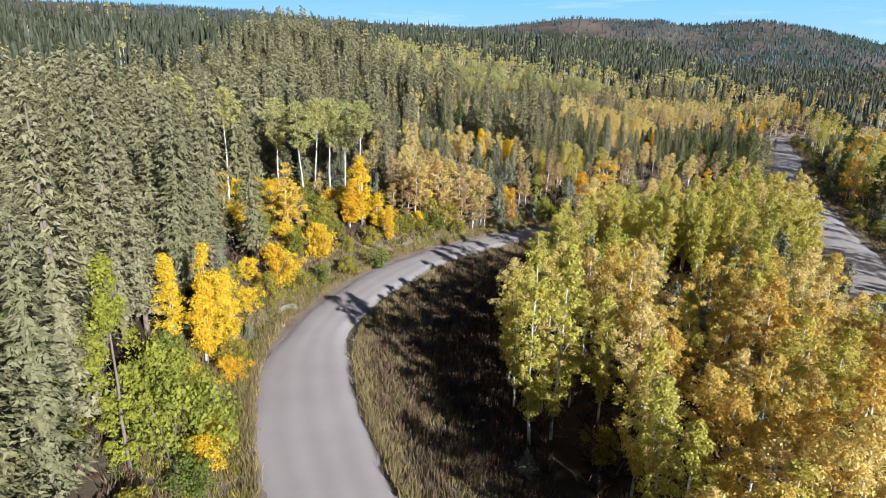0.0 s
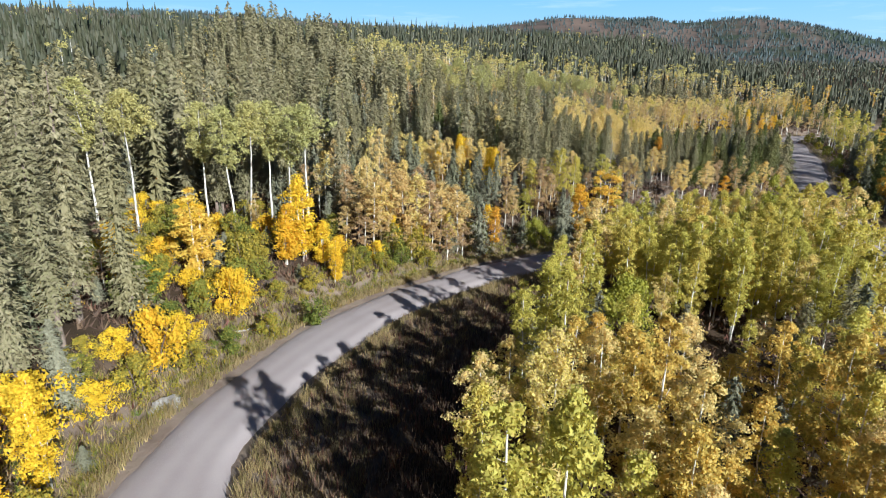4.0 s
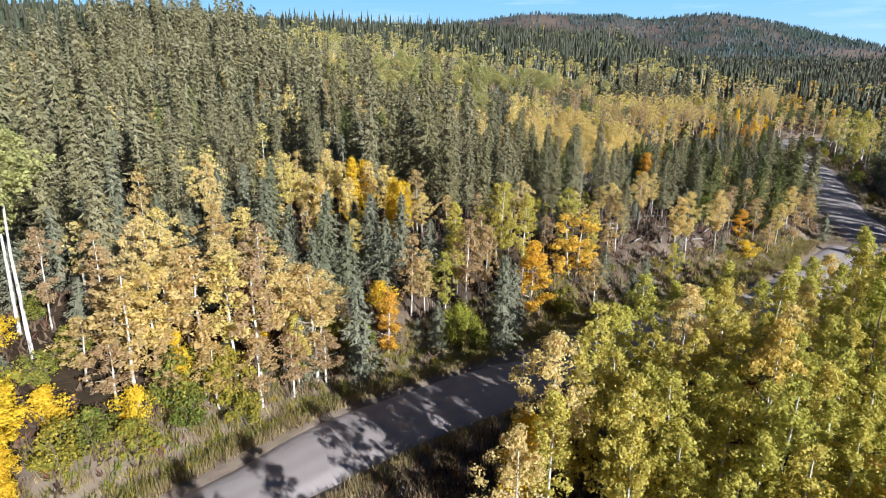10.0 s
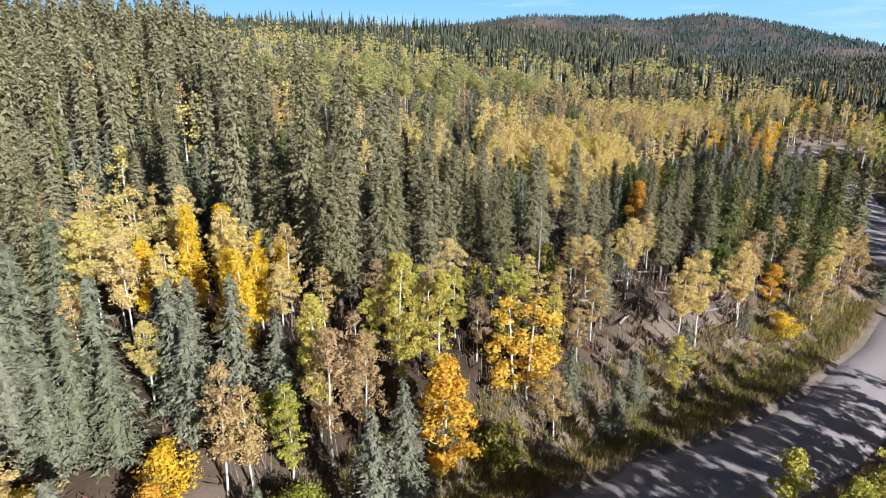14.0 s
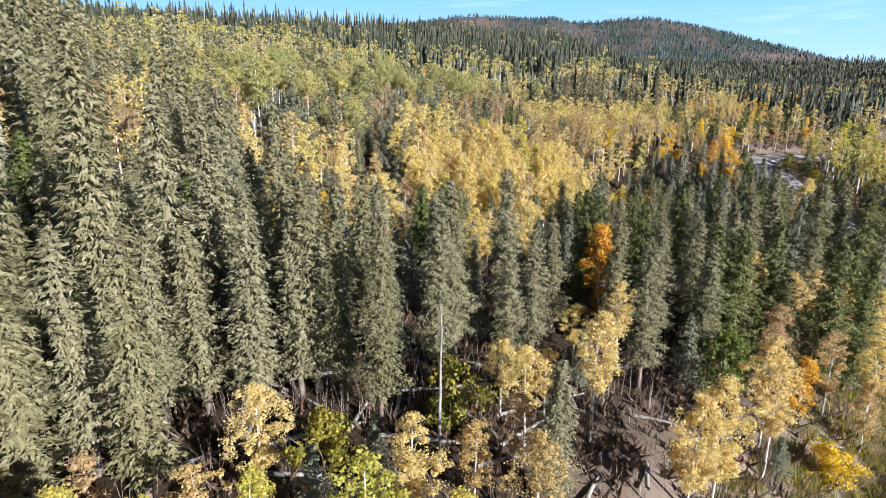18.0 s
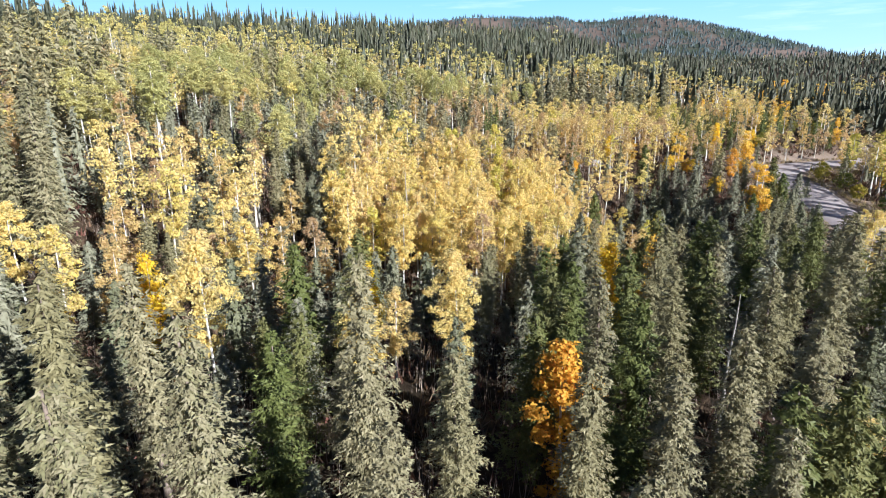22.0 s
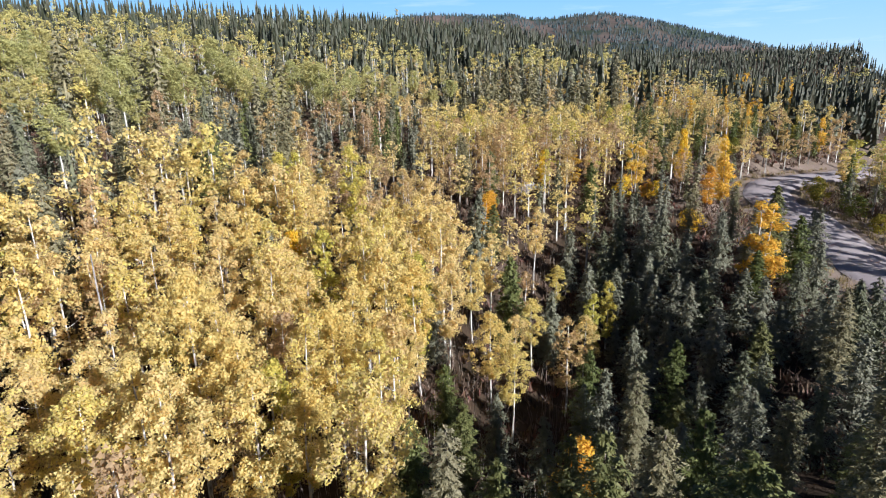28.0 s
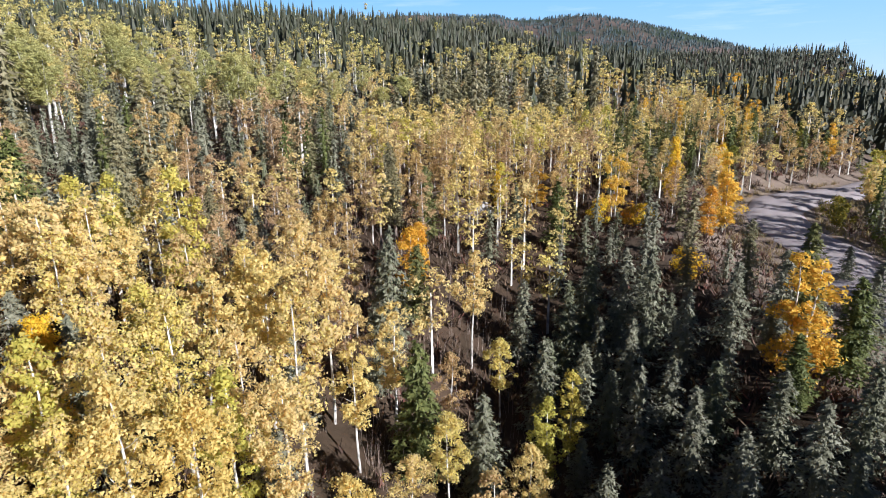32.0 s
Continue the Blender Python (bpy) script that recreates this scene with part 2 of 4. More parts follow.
# ---- the lie of the land ----
def bezier_line(points, step=2.0):
    """A smooth line through the points (Catmull-Rom), sampled evenly."""
    p = [np.array(q, float) for q in points]
    p = [2 * p[0] - p[1]] + p + [2 * p[-1] - p[-2]]
    out = []
    for i in range(1, len(p) - 2):
        n = max(2, int(np.linalg.norm(p[i + 1] - p[i]) / step))
        for s in np.arange(n) / n:
            a, b, c, d = p[i - 1 : i + 3]
            out.append(0.5 * (2 * b + (c - a) * s + (2 * a - 5 * b + 4 * c - d) * s * s + (3 * b - a - 3 * c + d) * s**3))
    return np.array(out + [p[-2]])


LOOP = bezier_line([(18, -34), (9, -8), (1, 12), (-5.8, 25.6), (-9.8, 37.6), (-10.6, 46), (-8.7, 54.4), (-5.7, 61.8), (-2, 68.2), (3.9, 75), (10.3, 80.7), (20.3, 86.6), (33, 93.5), (43, 97.5), (52, 102.5), (60, 108), (68, 115)])
MAIN = bezier_line([(20, -60), (22, -20), (30, 18), (42, 48), (52, 66), (62, 88), (69, 106), (75.5, 122), (82, 136), (90, 150), (98.5, 165), (104, 178), (109.5, 189), (113, 199), (122, 207.5), (140, 211), (175, 224), (230, 262), (300, 335)])


def road_height(y):
    return -0.3 + 0.057 * np.clip(np.asarray(y, float) - 90, 0, None)


def nearest(line, x, y):
    """Distance to the line, and the side of it (+ on its left)."""
    x, y = np.atleast_1d(x).astype(float), np.atleast_1d(y).astype(float)
    best, side = np.full(x.shape, 1e9), np.zeros(x.shape)
    for a, b in zip(line[:-1], line[1:]):
        d = b - a
        s = np.clip(((x - a[0]) * d[0] + (y - a[1]) * d[1]) / (d @ d), 0, 1)
        ex, ey = x - a[0] - s * d[0], y - a[1] - s * d[1]
        q = np.hypot(ex, ey)
        closer = q < best
        best = np.where(closer, q, best)
        side = np.where(closer, np.sign(d[0] * ey - d[1] * ex), side)
    return best, side


OUTER = np.concatenate([LOOP[: -4], MAIN[np.hypot(*(MAIN - LOOP[-1]).T).argmin() + 2 :]])  # the loop and on along the main road


def smooth(v, a, b):
    s = np.clip((np.asarray(v, float) - a) / (b - a), 0, 1)
    return s * s * (3 - 2 * s)


def wave(x, y, scale, seed=0):
    """Cheap rolling unevenness in -1..1."""
    a = np.sin(x / scale + 1.3 * seed + 1.7 * np.sin(y / scale * 0.7 + seed)) + np.sin(y / scale * 1.1 - 0.8 * seed + 1.3 * np.sin(x / scale * 0.6 + 2 * seed))
    return a / 2


def land(x, y):
    """Height of the ground, distance to the nearest road and side of the outer road line."""
    x, y = np.atleast_1d(x).astype(float), np.atleast_1d(y).astype(float)
    d_out, side = nearest(OUTER[::2], x, y)
    d_main, _ = nearest(MAIN[::2], x, y)
    d_loop, _ = nearest(LOOP[::2], x, y)
    w = d_out * side
    left = np.clip(w, 0, None)
    h = road_height(np.minimum(y, 700 - 400 * smooth(x - 0.35 * y, -30, 80))) + (3.2 + 2.2 * np.exp(-(((x - 25) / 22) ** 2) - ((y - 106) / 14) ** 2)) * smooth(left, 4, 16) + 0.12 * np.clip(left - 48, 0, 250)
    h += 0.35 * wave(x, y, 9.0, 1) + 0.8 * smooth(d_out, 10, 60) * wave(x, y, 31.0, 2)
    # a gully under the bank of the main road, and a hollow beside it
    gx, gy = x - 73, y - 173
    along, across = 0.46 * gx + 0.89 * gy, 0.89 * gx - 0.46 * gy
    h -= 8.0 * np.exp(-((along / 25) ** 2) - (across / 12) ** 2)
    h -= 3.8 * np.exp(-(((x - 46) / 22) ** 2) - ((y - 160) / 20) ** 2)
    # inside of the bend lies a little lower
    h -= 0.9 * smooth(-w, 3, 9) * (1 - smooth(-w, 60, 160))
    far = np.hypot(x - 30, y - 100)
    bearing = np.degrees(np.arctan2(x - 30, y - 100))
    # wooded hills round the valley
    bearing = (bearing + 180) % 360 - 180
    crest = 252 * (1 - smooth(bearing, 27, 54) * (1 - smooth(bearing, 70, 120)))
    for at, wide, high in HILLS:
        crest = crest + high * np.exp(-(((bearing - at) / wide) ** 2))
    ridge = crest * np.exp(-(((far - 3000) / 900) ** 2))
    h += ridge + smooth(far, 900, 2600) * (10 * wave(x, y, 170, 3) + 4 * wave(x, y, 61, 4))
    road = np.minimum(d_main, d_loop)
    flat = 1 - smooth(road, 3.6, 8.5)
    h = h * (1 - flat) + road_height(y) * flat - 0.22 * (1 - smooth(road, 2.4, 3.6)) - 0.35 * np.exp(-(((road - 5.4) / 1.1) ** 2))
    return h, road, w


HILLS = [(-24, 7, 26), (-36, 5, -14), (13, 7, 46), (27, 6, 34), (3, 4, -8), (20, 3, 8)]  # bearing, breadth, height over the long ridge


# ---- ground and roads ----
def build_ground():
    radii = np.concatenate([np.linspace(0, 150, 111), 150 * np.exp(np.linspace(0, math.log(4700 / 150), 110))[1:]])
    turns = 340
    ang = np.arange(turns) * 2 * np.pi / turns
    x = 30 + radii[:, None] * np.sin(ang)
    y = 100 + radii[:, None] * np.cos(ang)
    h, road, w = land(x.ravel(), y.ravel())
    v = np.stack([x.ravel(), y.ravel(), h], 1)
    i, k = np.meshgrid(np.arange(len(radii) - 1), np.arange(turns), indexing="ij")
    a, b = (i * turns + k).ravel(), (i * turns + (k + 1) % turns).ravel()
    f = np.concatenate([np.stack([a, b, b + turns], 1), np.stack([a, b + turns, a + turns], 1)])
    g = Geo()
    g.add(v, f[:, ::-1])
    me = g.mesh("ground", FLOOR, smooth=True)
    ragged = 1.5 * wave(v[:, 0], v[:, 1], 3.0, 5)
    verge = 1 - smooth(road + ragged, 5, 13)
    bank = 1.1 * np.exp(-(((v[:, 0] - 49) / 9) ** 2) - ((v[:, 1] - 108) / 5) ** 2) + np.exp(-(((v[:, 0] - 99) / 6) ** 2) - ((v[:, 1] - 190) / 9) ** 2)
    me.attributes.new("verge", "FLOAT", "POINT").data.foreach_set("value", np.clip(verge + bank, 0, 1))
    me.attributes.new("cleared", "FLOAT", "POINT").data.foreach_set("value", smooth(np.hypot(v[:, 0], v[:, 1]), 900, 1300))
    return tagged(new("ground", me), "forest floor of dry grass, litter and brush", "ground", kind="structure")


def build_road(line, name, label, lift, half=3.0):
    d = np.gradient(line, axis=0)
    d /= np.linalg.norm(d, axis=1)[:, None]
    side = np.stack([d[:, 1], -d[:, 0]], 1)
    cols = np.linspace(-1, 1, 9)
    g, uv = Geo(), []
    rows = []
    for i, (p, s) in enumerate(zip(line, side)):
        wide = half + 0.35 * math.sin(i * 0.9) * math.sin(i * 0.37) + 0.9 * float(1 - smooth(p[1], 30, 48))
        q = p + cols[:, None] * s * wide
        crown = 0.12 * (1 - cols**2) - 0.18 * (np.abs(cols) > 0.95)
        rows.append(np.column_stack([q, road_height(q[:, 1]) + crown + lift]))
        uv += [(c * 0.5 + 0.5, i * 0.2) for c in cols]
    n, f = len(cols), []
    for i in range(len(line) - 1):
        for k in range(n - 1):
            a = i * n + k
            f += [(a, a + 1, a + n + 1), (a, a + n + 1, a + n)]
    g.add(np.concatenate(rows), f)
    me = g.mesh(name, GRAVEL, smooth=True)
    layer = me.uv_layers.new(name="UVMap")
    idx = np.empty(len(me.loops), int)
    me.loops.foreach_get("vertex_index", idx)
    layer.data.foreach_set("uv", np.array(uv)[idx].ravel())
    return tagged(new(name, me), label, "road", kind="structure")


def build_sky_backdrop():
    """Clear pale sky beyond the hills, with a few thin streaks of cloud."""
    m, n, l = material("clear_sky")
    n.remove(n["Principled BSDF"])
    tc, sep, glow = n.new("ShaderNodeTexCoord"), n.new("ShaderNodeSeparateXYZ"), n.new("ShaderNodeEmission")
    l.new(tc.outputs["Object"], sep.inputs[0])
    r = ramp(n, [(0.0, (0.40, 0.50, 0.52)), (0.3, (0.30, 0.45, 0.53)), (0.7, (0.20, 0.38, 0.52)), (1.0, (0.15, 0.33, 0.50))])
    l.new(maths(n, l, "DIVIDE", sep.outputs[2], 1000.0), r.inputs[0])
    mp = n.new("ShaderNodeMapping")
    mp.inputs["Scale"].default_value = (0.0009, 0.0009, 0.009)
    l.new(tc.outputs["Object"], mp.inputs[0])
    streak = noise_node(n, l, 1.0, 6, 0.6, mp.outputs[0])
    thin = ramp(n, [(0.56, (0, 0, 0)), (0.8, (0.6, 0.6, 0.6))])
    l.new(streak.outputs[0], thin.inputs[0])
    mx = n.new("ShaderNodeMix")
    mx.data_type = "RGBA"
    l.new(thin.outputs[0], mx.inputs["Factor"])
    l.new(r.outputs[0], mx.inputs["A"])
    mx.inputs["B"].default_value = (0.5, 0.58, 0.64, 1)
    l.new(mx.outputs["Result"], glow.inputs[0])
    l.new(glow.outputs[0], n["Material Output"].inputs[0])
    g = Geo()
    turn = np.radians(np.linspace(-75, 80, 63))
    rim = np.column_stack([30 + 4760 * np.sin(turn), 100 + 4760 * np.cos(turn)])
    low, high = (np.column_stack([rim, np.full(len(rim), z)]) for z in (-60.0, 1400.0))
    k = np.arange(len(rim) - 1)
    q = len(rim)
    g.add(np.vstack([low, high]), np.concatenate([np.stack([k, k + 1, k + 1 + q], 1), np.stack([k, k + 1 + q, k + q], 1)]))
    return tagged(new("backdrop", g.mesh("backdrop", m, smooth=True)), "clear pale blue autumn sky with thin cloud streaks", "sky", kind="structure")


build_ground()
build_sky_backdrop()
build_road(MAIN, "road", "wide pale gravel forest road with worn wheel tracks", 0.06, 3.25)
build_road(LOOP, "road", "pale gravel side road bending through the trees", 0.02, 2.75)


# ---- trees: one master of each look, then copies ----
def spruce_crown(height, radius, boughs, rand, clear=0.06, droop=0.35, taper=0.8, sprays=12, size=0.26, wide=0.36):
    """Drooping boughs round the stem, each a fan of small needle sprays; a lean dark cone closes the middle."""
    g = Geo()
    n = 7
    ang = np.arange(n) * 2 * np.pi / n
    ring = np.stack([np.cos(ang) * radius * 0.22, np.sin(ang) * radius * 0.22, np.full(n, height * (clear + 0.06))], 1)
    g.add(np.vstack([ring, [(0, 0, height * 0.97)]]), [(k, (k + 1) % n, n) for k in range(n)])
    swell = rand.random(4) * 6.28
    i = np.arange(boughs)
    u = 1 - (1 - (i + rand.random(boughs)) / boughs) ** 0.8
    z = height * (clear + (0.985 - clear) * u)
    a = i * 2.4 + rand.random(boughs) * 0.9
    reach = radius * (1 - u) ** taper * (0.55 + 0.55 * rand.random(boughs)) * (0.75 + 0.25 * np.minimum(1, u * 7)) + 0.12
    reach *= 1 + 0.2 * np.sin(17 * u + swell[0]) + 0.16 * np.sin(37 * u + swell[1] + a) + 0.14 * np.sin(2 * a + 9 * u + swell[2])
    out = np.stack([np.cos(a), np.sin(a), 0 * a], 1)
    dip = droop * (1 - 0.75 * u)
    k = sprays
    out, reach, dip, z = (np.repeat(q, k, axis=0) for q in (out, reach, dip, z))
    m = len(z)
    acr = np.stack([-out[:, 1], out[:, 0], 0 * z], 1)
    along = 0.15 + 0.85 * rand.random(m) ** 0.7
    off = rand.uniform(-1, 1, m) * wide * reach * (1.1 - 0.75 * along)
    p = out * (reach * along)[:, None] + acr * off[:, None]
    p[:, 2] = z + reach * (-dip * along + 0.3 * dip * along**3) - 0.45 * np.abs(off) + 0.07 * rand.standard_normal(m)
    face = np.array([0, 0, 0.75]) + out * 0.6 + 0.42 * rand.standard_normal((m, 3))
    face /= np.linalg.norm(face, axis=1)[:, None]
    way = out + acr * np.sign(off)[:, None] * 0.55 - np.array([0, 0, 1.0]) * dip[:, None] + 0.3 * rand.standard_normal((m, 3))
    across = np.cross(face, way)
    across /= np.linalg.norm(across, axis=1)[:, None]
    way = np.cross(across, face)
    ln = size * (0.65 + 0.7 * rand.random(m))[:, None]
    v = np.stack([p + way * ln, p - way * 0.5 * ln + across * 0.36 * ln, p - way * 0.5 * ln - across * 0.36 * ln], 1).reshape(-1, 3)
    g.add(v, np.arange(3 * m))
    return g


def leaf_cloud(centres, each, spread, size, rand, flat=0.85):
    """Lumps of small leaves round the centres; the leaves lie along each lump's skin."""
    lump_size = np.repeat(spread * 1.15 * (0.55 + 0.8 * rand.random(len(centres))), each)
    c = np.repeat(centres, each, axis=0)
    n = len(c)
    d = rand.standard_normal((n, 3))
    d[:, 2] += 0.3
    d /= np.linalg.norm(d, axis=1)[:, None]
    p = c + d * (lump_size * (0.25 + 0.85 * rand.random(n) ** 0.6 + 0.6 * rand.random(n) ** 8))[:, None] * np.array([1, 1, flat])
    face = d + 0.5 * rand.standard_normal((n, 3))
    a = np.cross(face, rand.standard_normal((n, 3)))
    a /= np.linalg.norm(a, axis=1)[:, None]
    b = np.cross(face / np.linalg.norm(face, axis=1)[:, None], a)
    s = size * (0.6 + 0.8 * rand.random(n))[:, None]
    v = np.stack([p + a * s, p - a * s * 0.5 + b * s * 0.8, p - a * s * 0.5 - b * s * 0.8], 1).reshape(-1, 3)
    g = Geo()
    g.add(v, np.arange(3 * n))
    return g


def crown_centres(height, radius, base, count, rand, peak=0.45, lean=(0, 0)):
    """Clump centres in an uneven egg-shaped crown from base to height, most of them near its skin."""
    lobes = rand.random((5, 2)) * (2 * np.pi, 1)
    out = []
    while len(out) < count:
        u, a = rand.random(), rand.random() * 2 * np.pi
        r = radius * (math.sin(math.pi * min(0.98, u ** (math.log(0.5) / math.log(peak)))) ** 0.7)
        r *= 0.8 + 0.3 * math.sin(a * 2 + lobes[0, 0] + 3 * u) + 0.18 * math.sin(a * 3 + lobes[1, 0] - 5 * u)
        q = rand.random() ** 0.45
        out.append((r * q * math.cos(a) + lean[0] * u, r * q * math.sin(a) + lean[1] * u, base + (height - base) * u))
    return np.array(out)


def stem(height, thick, rand, sides=6, wobble=0.02):
    g = Geo()
    n = 7
    z = np.linspace(-0.5, height, n)
    off = np.cumsum(rand.standard_normal((n, 2)) * wobble * height / n, axis=0)
    tube(g, np.column_stack([off, z]), thick * (1 - 0.86 * np.linspace(0, 1, n)) + 0.012, sides)
    return g, off


def limbs(g, off, height, start, reach, count, rand, thick):
    for i in range(count):
        u = start + (0.92 - start) * (i + rand.random()) / count
        a, ln = rand.random() * 2 * np.pi, reach * (1.1 - u) * (0.7 + 0.5 * rand.random())
        p = np.array([*off[min(6, int(u * 6))], u * height])
        q = p + (math.cos(a) * ln, math.sin(a) * ln, ln * 0.75)
        tube(g, [p, (p + q) / 2 + (0, 0, -0.08 * ln), q], [thick * (1.1 - u), thick * 0.6 * (1.1 - u), 0.012], 4)


GROUPS = {}


def master(name, label, category, trunk_mesh, crown_mesh, bark_label="", crown_label=""):
    root = new(name)
    tagged(root, label, category)
    t, c = new("trunk", trunk_mesh), new("crown", crown_mesh)
    t.parent = c.parent = root
    if bark_label:
        tagged(t, bark_label)
    return root


def make_spruce(seed, height, radius, boughs, mat, label, clear=0.06, taper=0.8, droop=0.35, name="spruce_tree", sprays=12, size=0.26, wide=0.36):
    r = np.random.default_rng(seed)
    crown = spruce_crown(height, radius, boughs, r, clear, droop, taper, sprays, size, wide)
    trunk, _ = stem(height * 0.97, 0.014 * height, r, 6, 0.008)
    return master(name, label, "tree", trunk.mesh("trunk", SPRUCE_BARK, True), crown.mesh("crown", mat))


def make_pine(seed, height, radius, label, sprays=18, size=0.24):
    r = np.random.default_rng(seed)
    crown = spruce_crown(height, radius, 170, r, 0.1, -0.12, 0.6, sprays, size, 0.4)
    trunk, off = stem(height * 0.96, 0.013 * height, r, 6, 0.012)
    return master("pine_tree", label, "tree", trunk.mesh("trunk", SPRUCE_BARK, True), crown.mesh("crown", PINE))


def make_aspen(seed, height, radius, base, mat, label, clumps=34, each=34, size=0.17, spread=0.4, stems=1, peak=0.5, thick=0.009, name="aspen_tree", barkm=None):
    r = np.random.default_rng(seed)
    trunk = Geo()
    centres = []
    for s in range(stems):
        a, d = r.random() * 6.28, (0.0 if stems == 1 else 0.25 * radius + 0.3 * r.random())
        hs = height * (1 if s == 0 else 0.72 + 0.26 * r.random())
        g, off = stem(hs * 0.95, thick * hs, r, 6, 0.035)
        limbs(g, off, hs, base / height + 0.08, radius * 0.8, 7 if stems == 1 else 4, r, 0.035)
        v, f = g.arrays()
        shift = np.array([math.cos(a) * d, math.sin(a) * d, 0])
        v = v + shift * (0.35 + 0.65 * np.clip(v[:, 2:3] / hs, 0, 1))
        trunk.add(v, f)
        centres.append(crown_centres(hs, radius * (1 if stems == 1 else 0.72), base * (0.8 + 0.3 * r.random()), clumps // stems, r, peak, off[-1] * 0.6) + shift)
    crown = leaf_cloud(np.concatenate(centres), each, spread, size, r)
    return master(name, label, "tree", trunk.mesh("trunk", barkm or ASPEN_BARK, True), crown.mesh("crown", mat))


def make_shrub(seed, height, radius, mat, label, clumps=28, each=70, size=0.085, name="shrub"):
    r = np.random.default_rng(seed)
    root = tagged(new(name), label, "shrub")
    for i in range(5):
        g, a = Geo(), r.random() * 6.28
        ln = radius * (0.3 + 0.6 * r.random())
        tube(g, [(0.1 * math.cos(a), 0.1 * math.sin(a), -0.3), (ln * 0.4 * math.cos(a), ln * 0.4 * math.sin(a), height * 0.45), (ln * math.cos(a), ln * math.sin(a), height * 0.9)], [0.035, 0.022, 0.008], 4)
        new("stem", g.mesh("stem", SPRUCE_BARK)).parent = root
    c = crown_centres(height, radius, 0.15 * height, clumps, r, 0.42)
    new("foliage", leaf_cloud(c, each, 0.22 * radius, size, r).mesh("foliage", mat)).parent = root
    return root


def make_snag(seed, height, label):
    r = np.random.default_rng(seed)
    g, off = stem(height, 0.0105 * height, r, 7, 0.05)
    root = tagged(new("dead_tree"), label, "dead tree")
    t = new("trunk", g.mesh("trunk", DEAD_WOOD, True))
    t.parent = root
    for i in range(6):
        b = Geo()
        limbs(b, off, height, 0.35 + 0.09 * i, 1.3, 1, r, 0.03)
        new("branch", b.mesh("branch", DEAD_WOOD)).parent = root
    return root


MASTERS = {
    "spruce": [make_spruce(s, 17, 1.75, 250, SPRUCE, "tall narrow white spruce with dull green drooping boughs", 0.16, 0.44, 0.5, sprays=20, size=0.205) for s in (11, 12, 13, 14)],
    "young": [make_spruce(s, 8, 2.0, 150, BLUE, "young blue-green spruce with a pointed crown", 0.03, 0.8, 0.3, name="young_spruce_tree", sprays=18, size=0.19) for s in (21, 22, 23)],
    "pine": [make_pine(s, 10, 1.9, "olive green lodgepole pine with upright needle tufts") for s in (31, 32, 33)],
    "gold": [make_aspen(s, 10, 1.9, 4.3, GOLD, "aspen in golden autumn leaf with a pale slender trunk", 76, 50, 0.094, 0.29) for s in (41, 42, 43, 44)],
    "bronze": [make_aspen(s, 10, 1.8, 2.6, BRONZE, "aspen in deep amber-gold leaf with a pale trunk", 76, 52, 0.098, 0.29) for s in (48, 49)],
    "greengold": [make_aspen(s, 10.5, 1.6, 2.0, GREENGOLD, "aspen with leaves turning from green to yellow", 80, 46, 0.104, 0.29, name="poplar_tree") for s in (51, 52, 53)],
    "pale": [make_aspen(s, 17, 3.3, 11.0, PALE, "tall aspen with a bare white trunk and pale green crown", 130, 36, 0.135, 0.42, 1, 0.55, 0.0095, name="tall_aspen_tree") for s in (61, 62, 63)],
    "tan": [make_aspen(s, 8.5, 1.6, 2.6, TAN, "small aspen with faded tan leaves", 58, 44, 0.088, 0.29, name="small_aspen_tree") for s in (71, 72, 73)],
    "yellow": [make_aspen(s, 8, 1.5, 0.9, YELLOW, "bright yellow young poplar leafy to the ground", 130, 46, 0.095, 0.33, 2, 0.35, name="young_poplar") for s in (81, 82)],
    "orange": [make_aspen(s, 7, 1.4, 0.7, ORANGE, "orange autumn poplar leafy to the ground", 60, 80, 0.085, 0.3, 1, 0.35, name="young_poplar") for s in (86, 87)],
    "lime": [make_aspen(s, 9, 1.7, 0.6, LIME, "yellow-green young poplar leafy to the ground", 54, 52, 0.145, 0.33, 1, 0.3, name="young_poplar", barkm=SPRUCE_BARK) for s in (83, 84)],
    "yelloworange": [make_aspen(s, 7, 1.5, 0.7, AMBER, "amber autumn poplar leafy to the ground", 60, 80, 0.085, 0.3, 2, 0.4, name="young_poplar") for s in (88, 89)],
    "limeshrub": [make_shrub(s, 4, 2.3, LIME, "big bright green willow bush", 44, 150, 0.08) for s in (94, 95)],
    "shrub": [make_shrub(s, 2.4, 1.6, SHRUB, "roadside willow bush turning yellow-green") for s in (91, 92, 93)],
    "goldshrub": [make_shrub(s, 2.8, 1.8, YELLOW, "round willow bush in deep yellow leaf", 30, 80) for s in (96, 97)],
    "snag": [make_snag(s, 11, "grey dead trunk with bare broken branches") for s in (98, 99)],
}
HEIGHT = {"spruce": 17, "young": 8, "pine": 10, "gold": 10, "bronze": 10, "greengold": 10.5, "pale": 17, "tan": 8.5, "yellow": 8, "orange": 7, "lime": 9, "yelloworange": 7, "limeshrub": 4, "shrub": 2.4, "goldshrub": 2.8, "snag": 11}
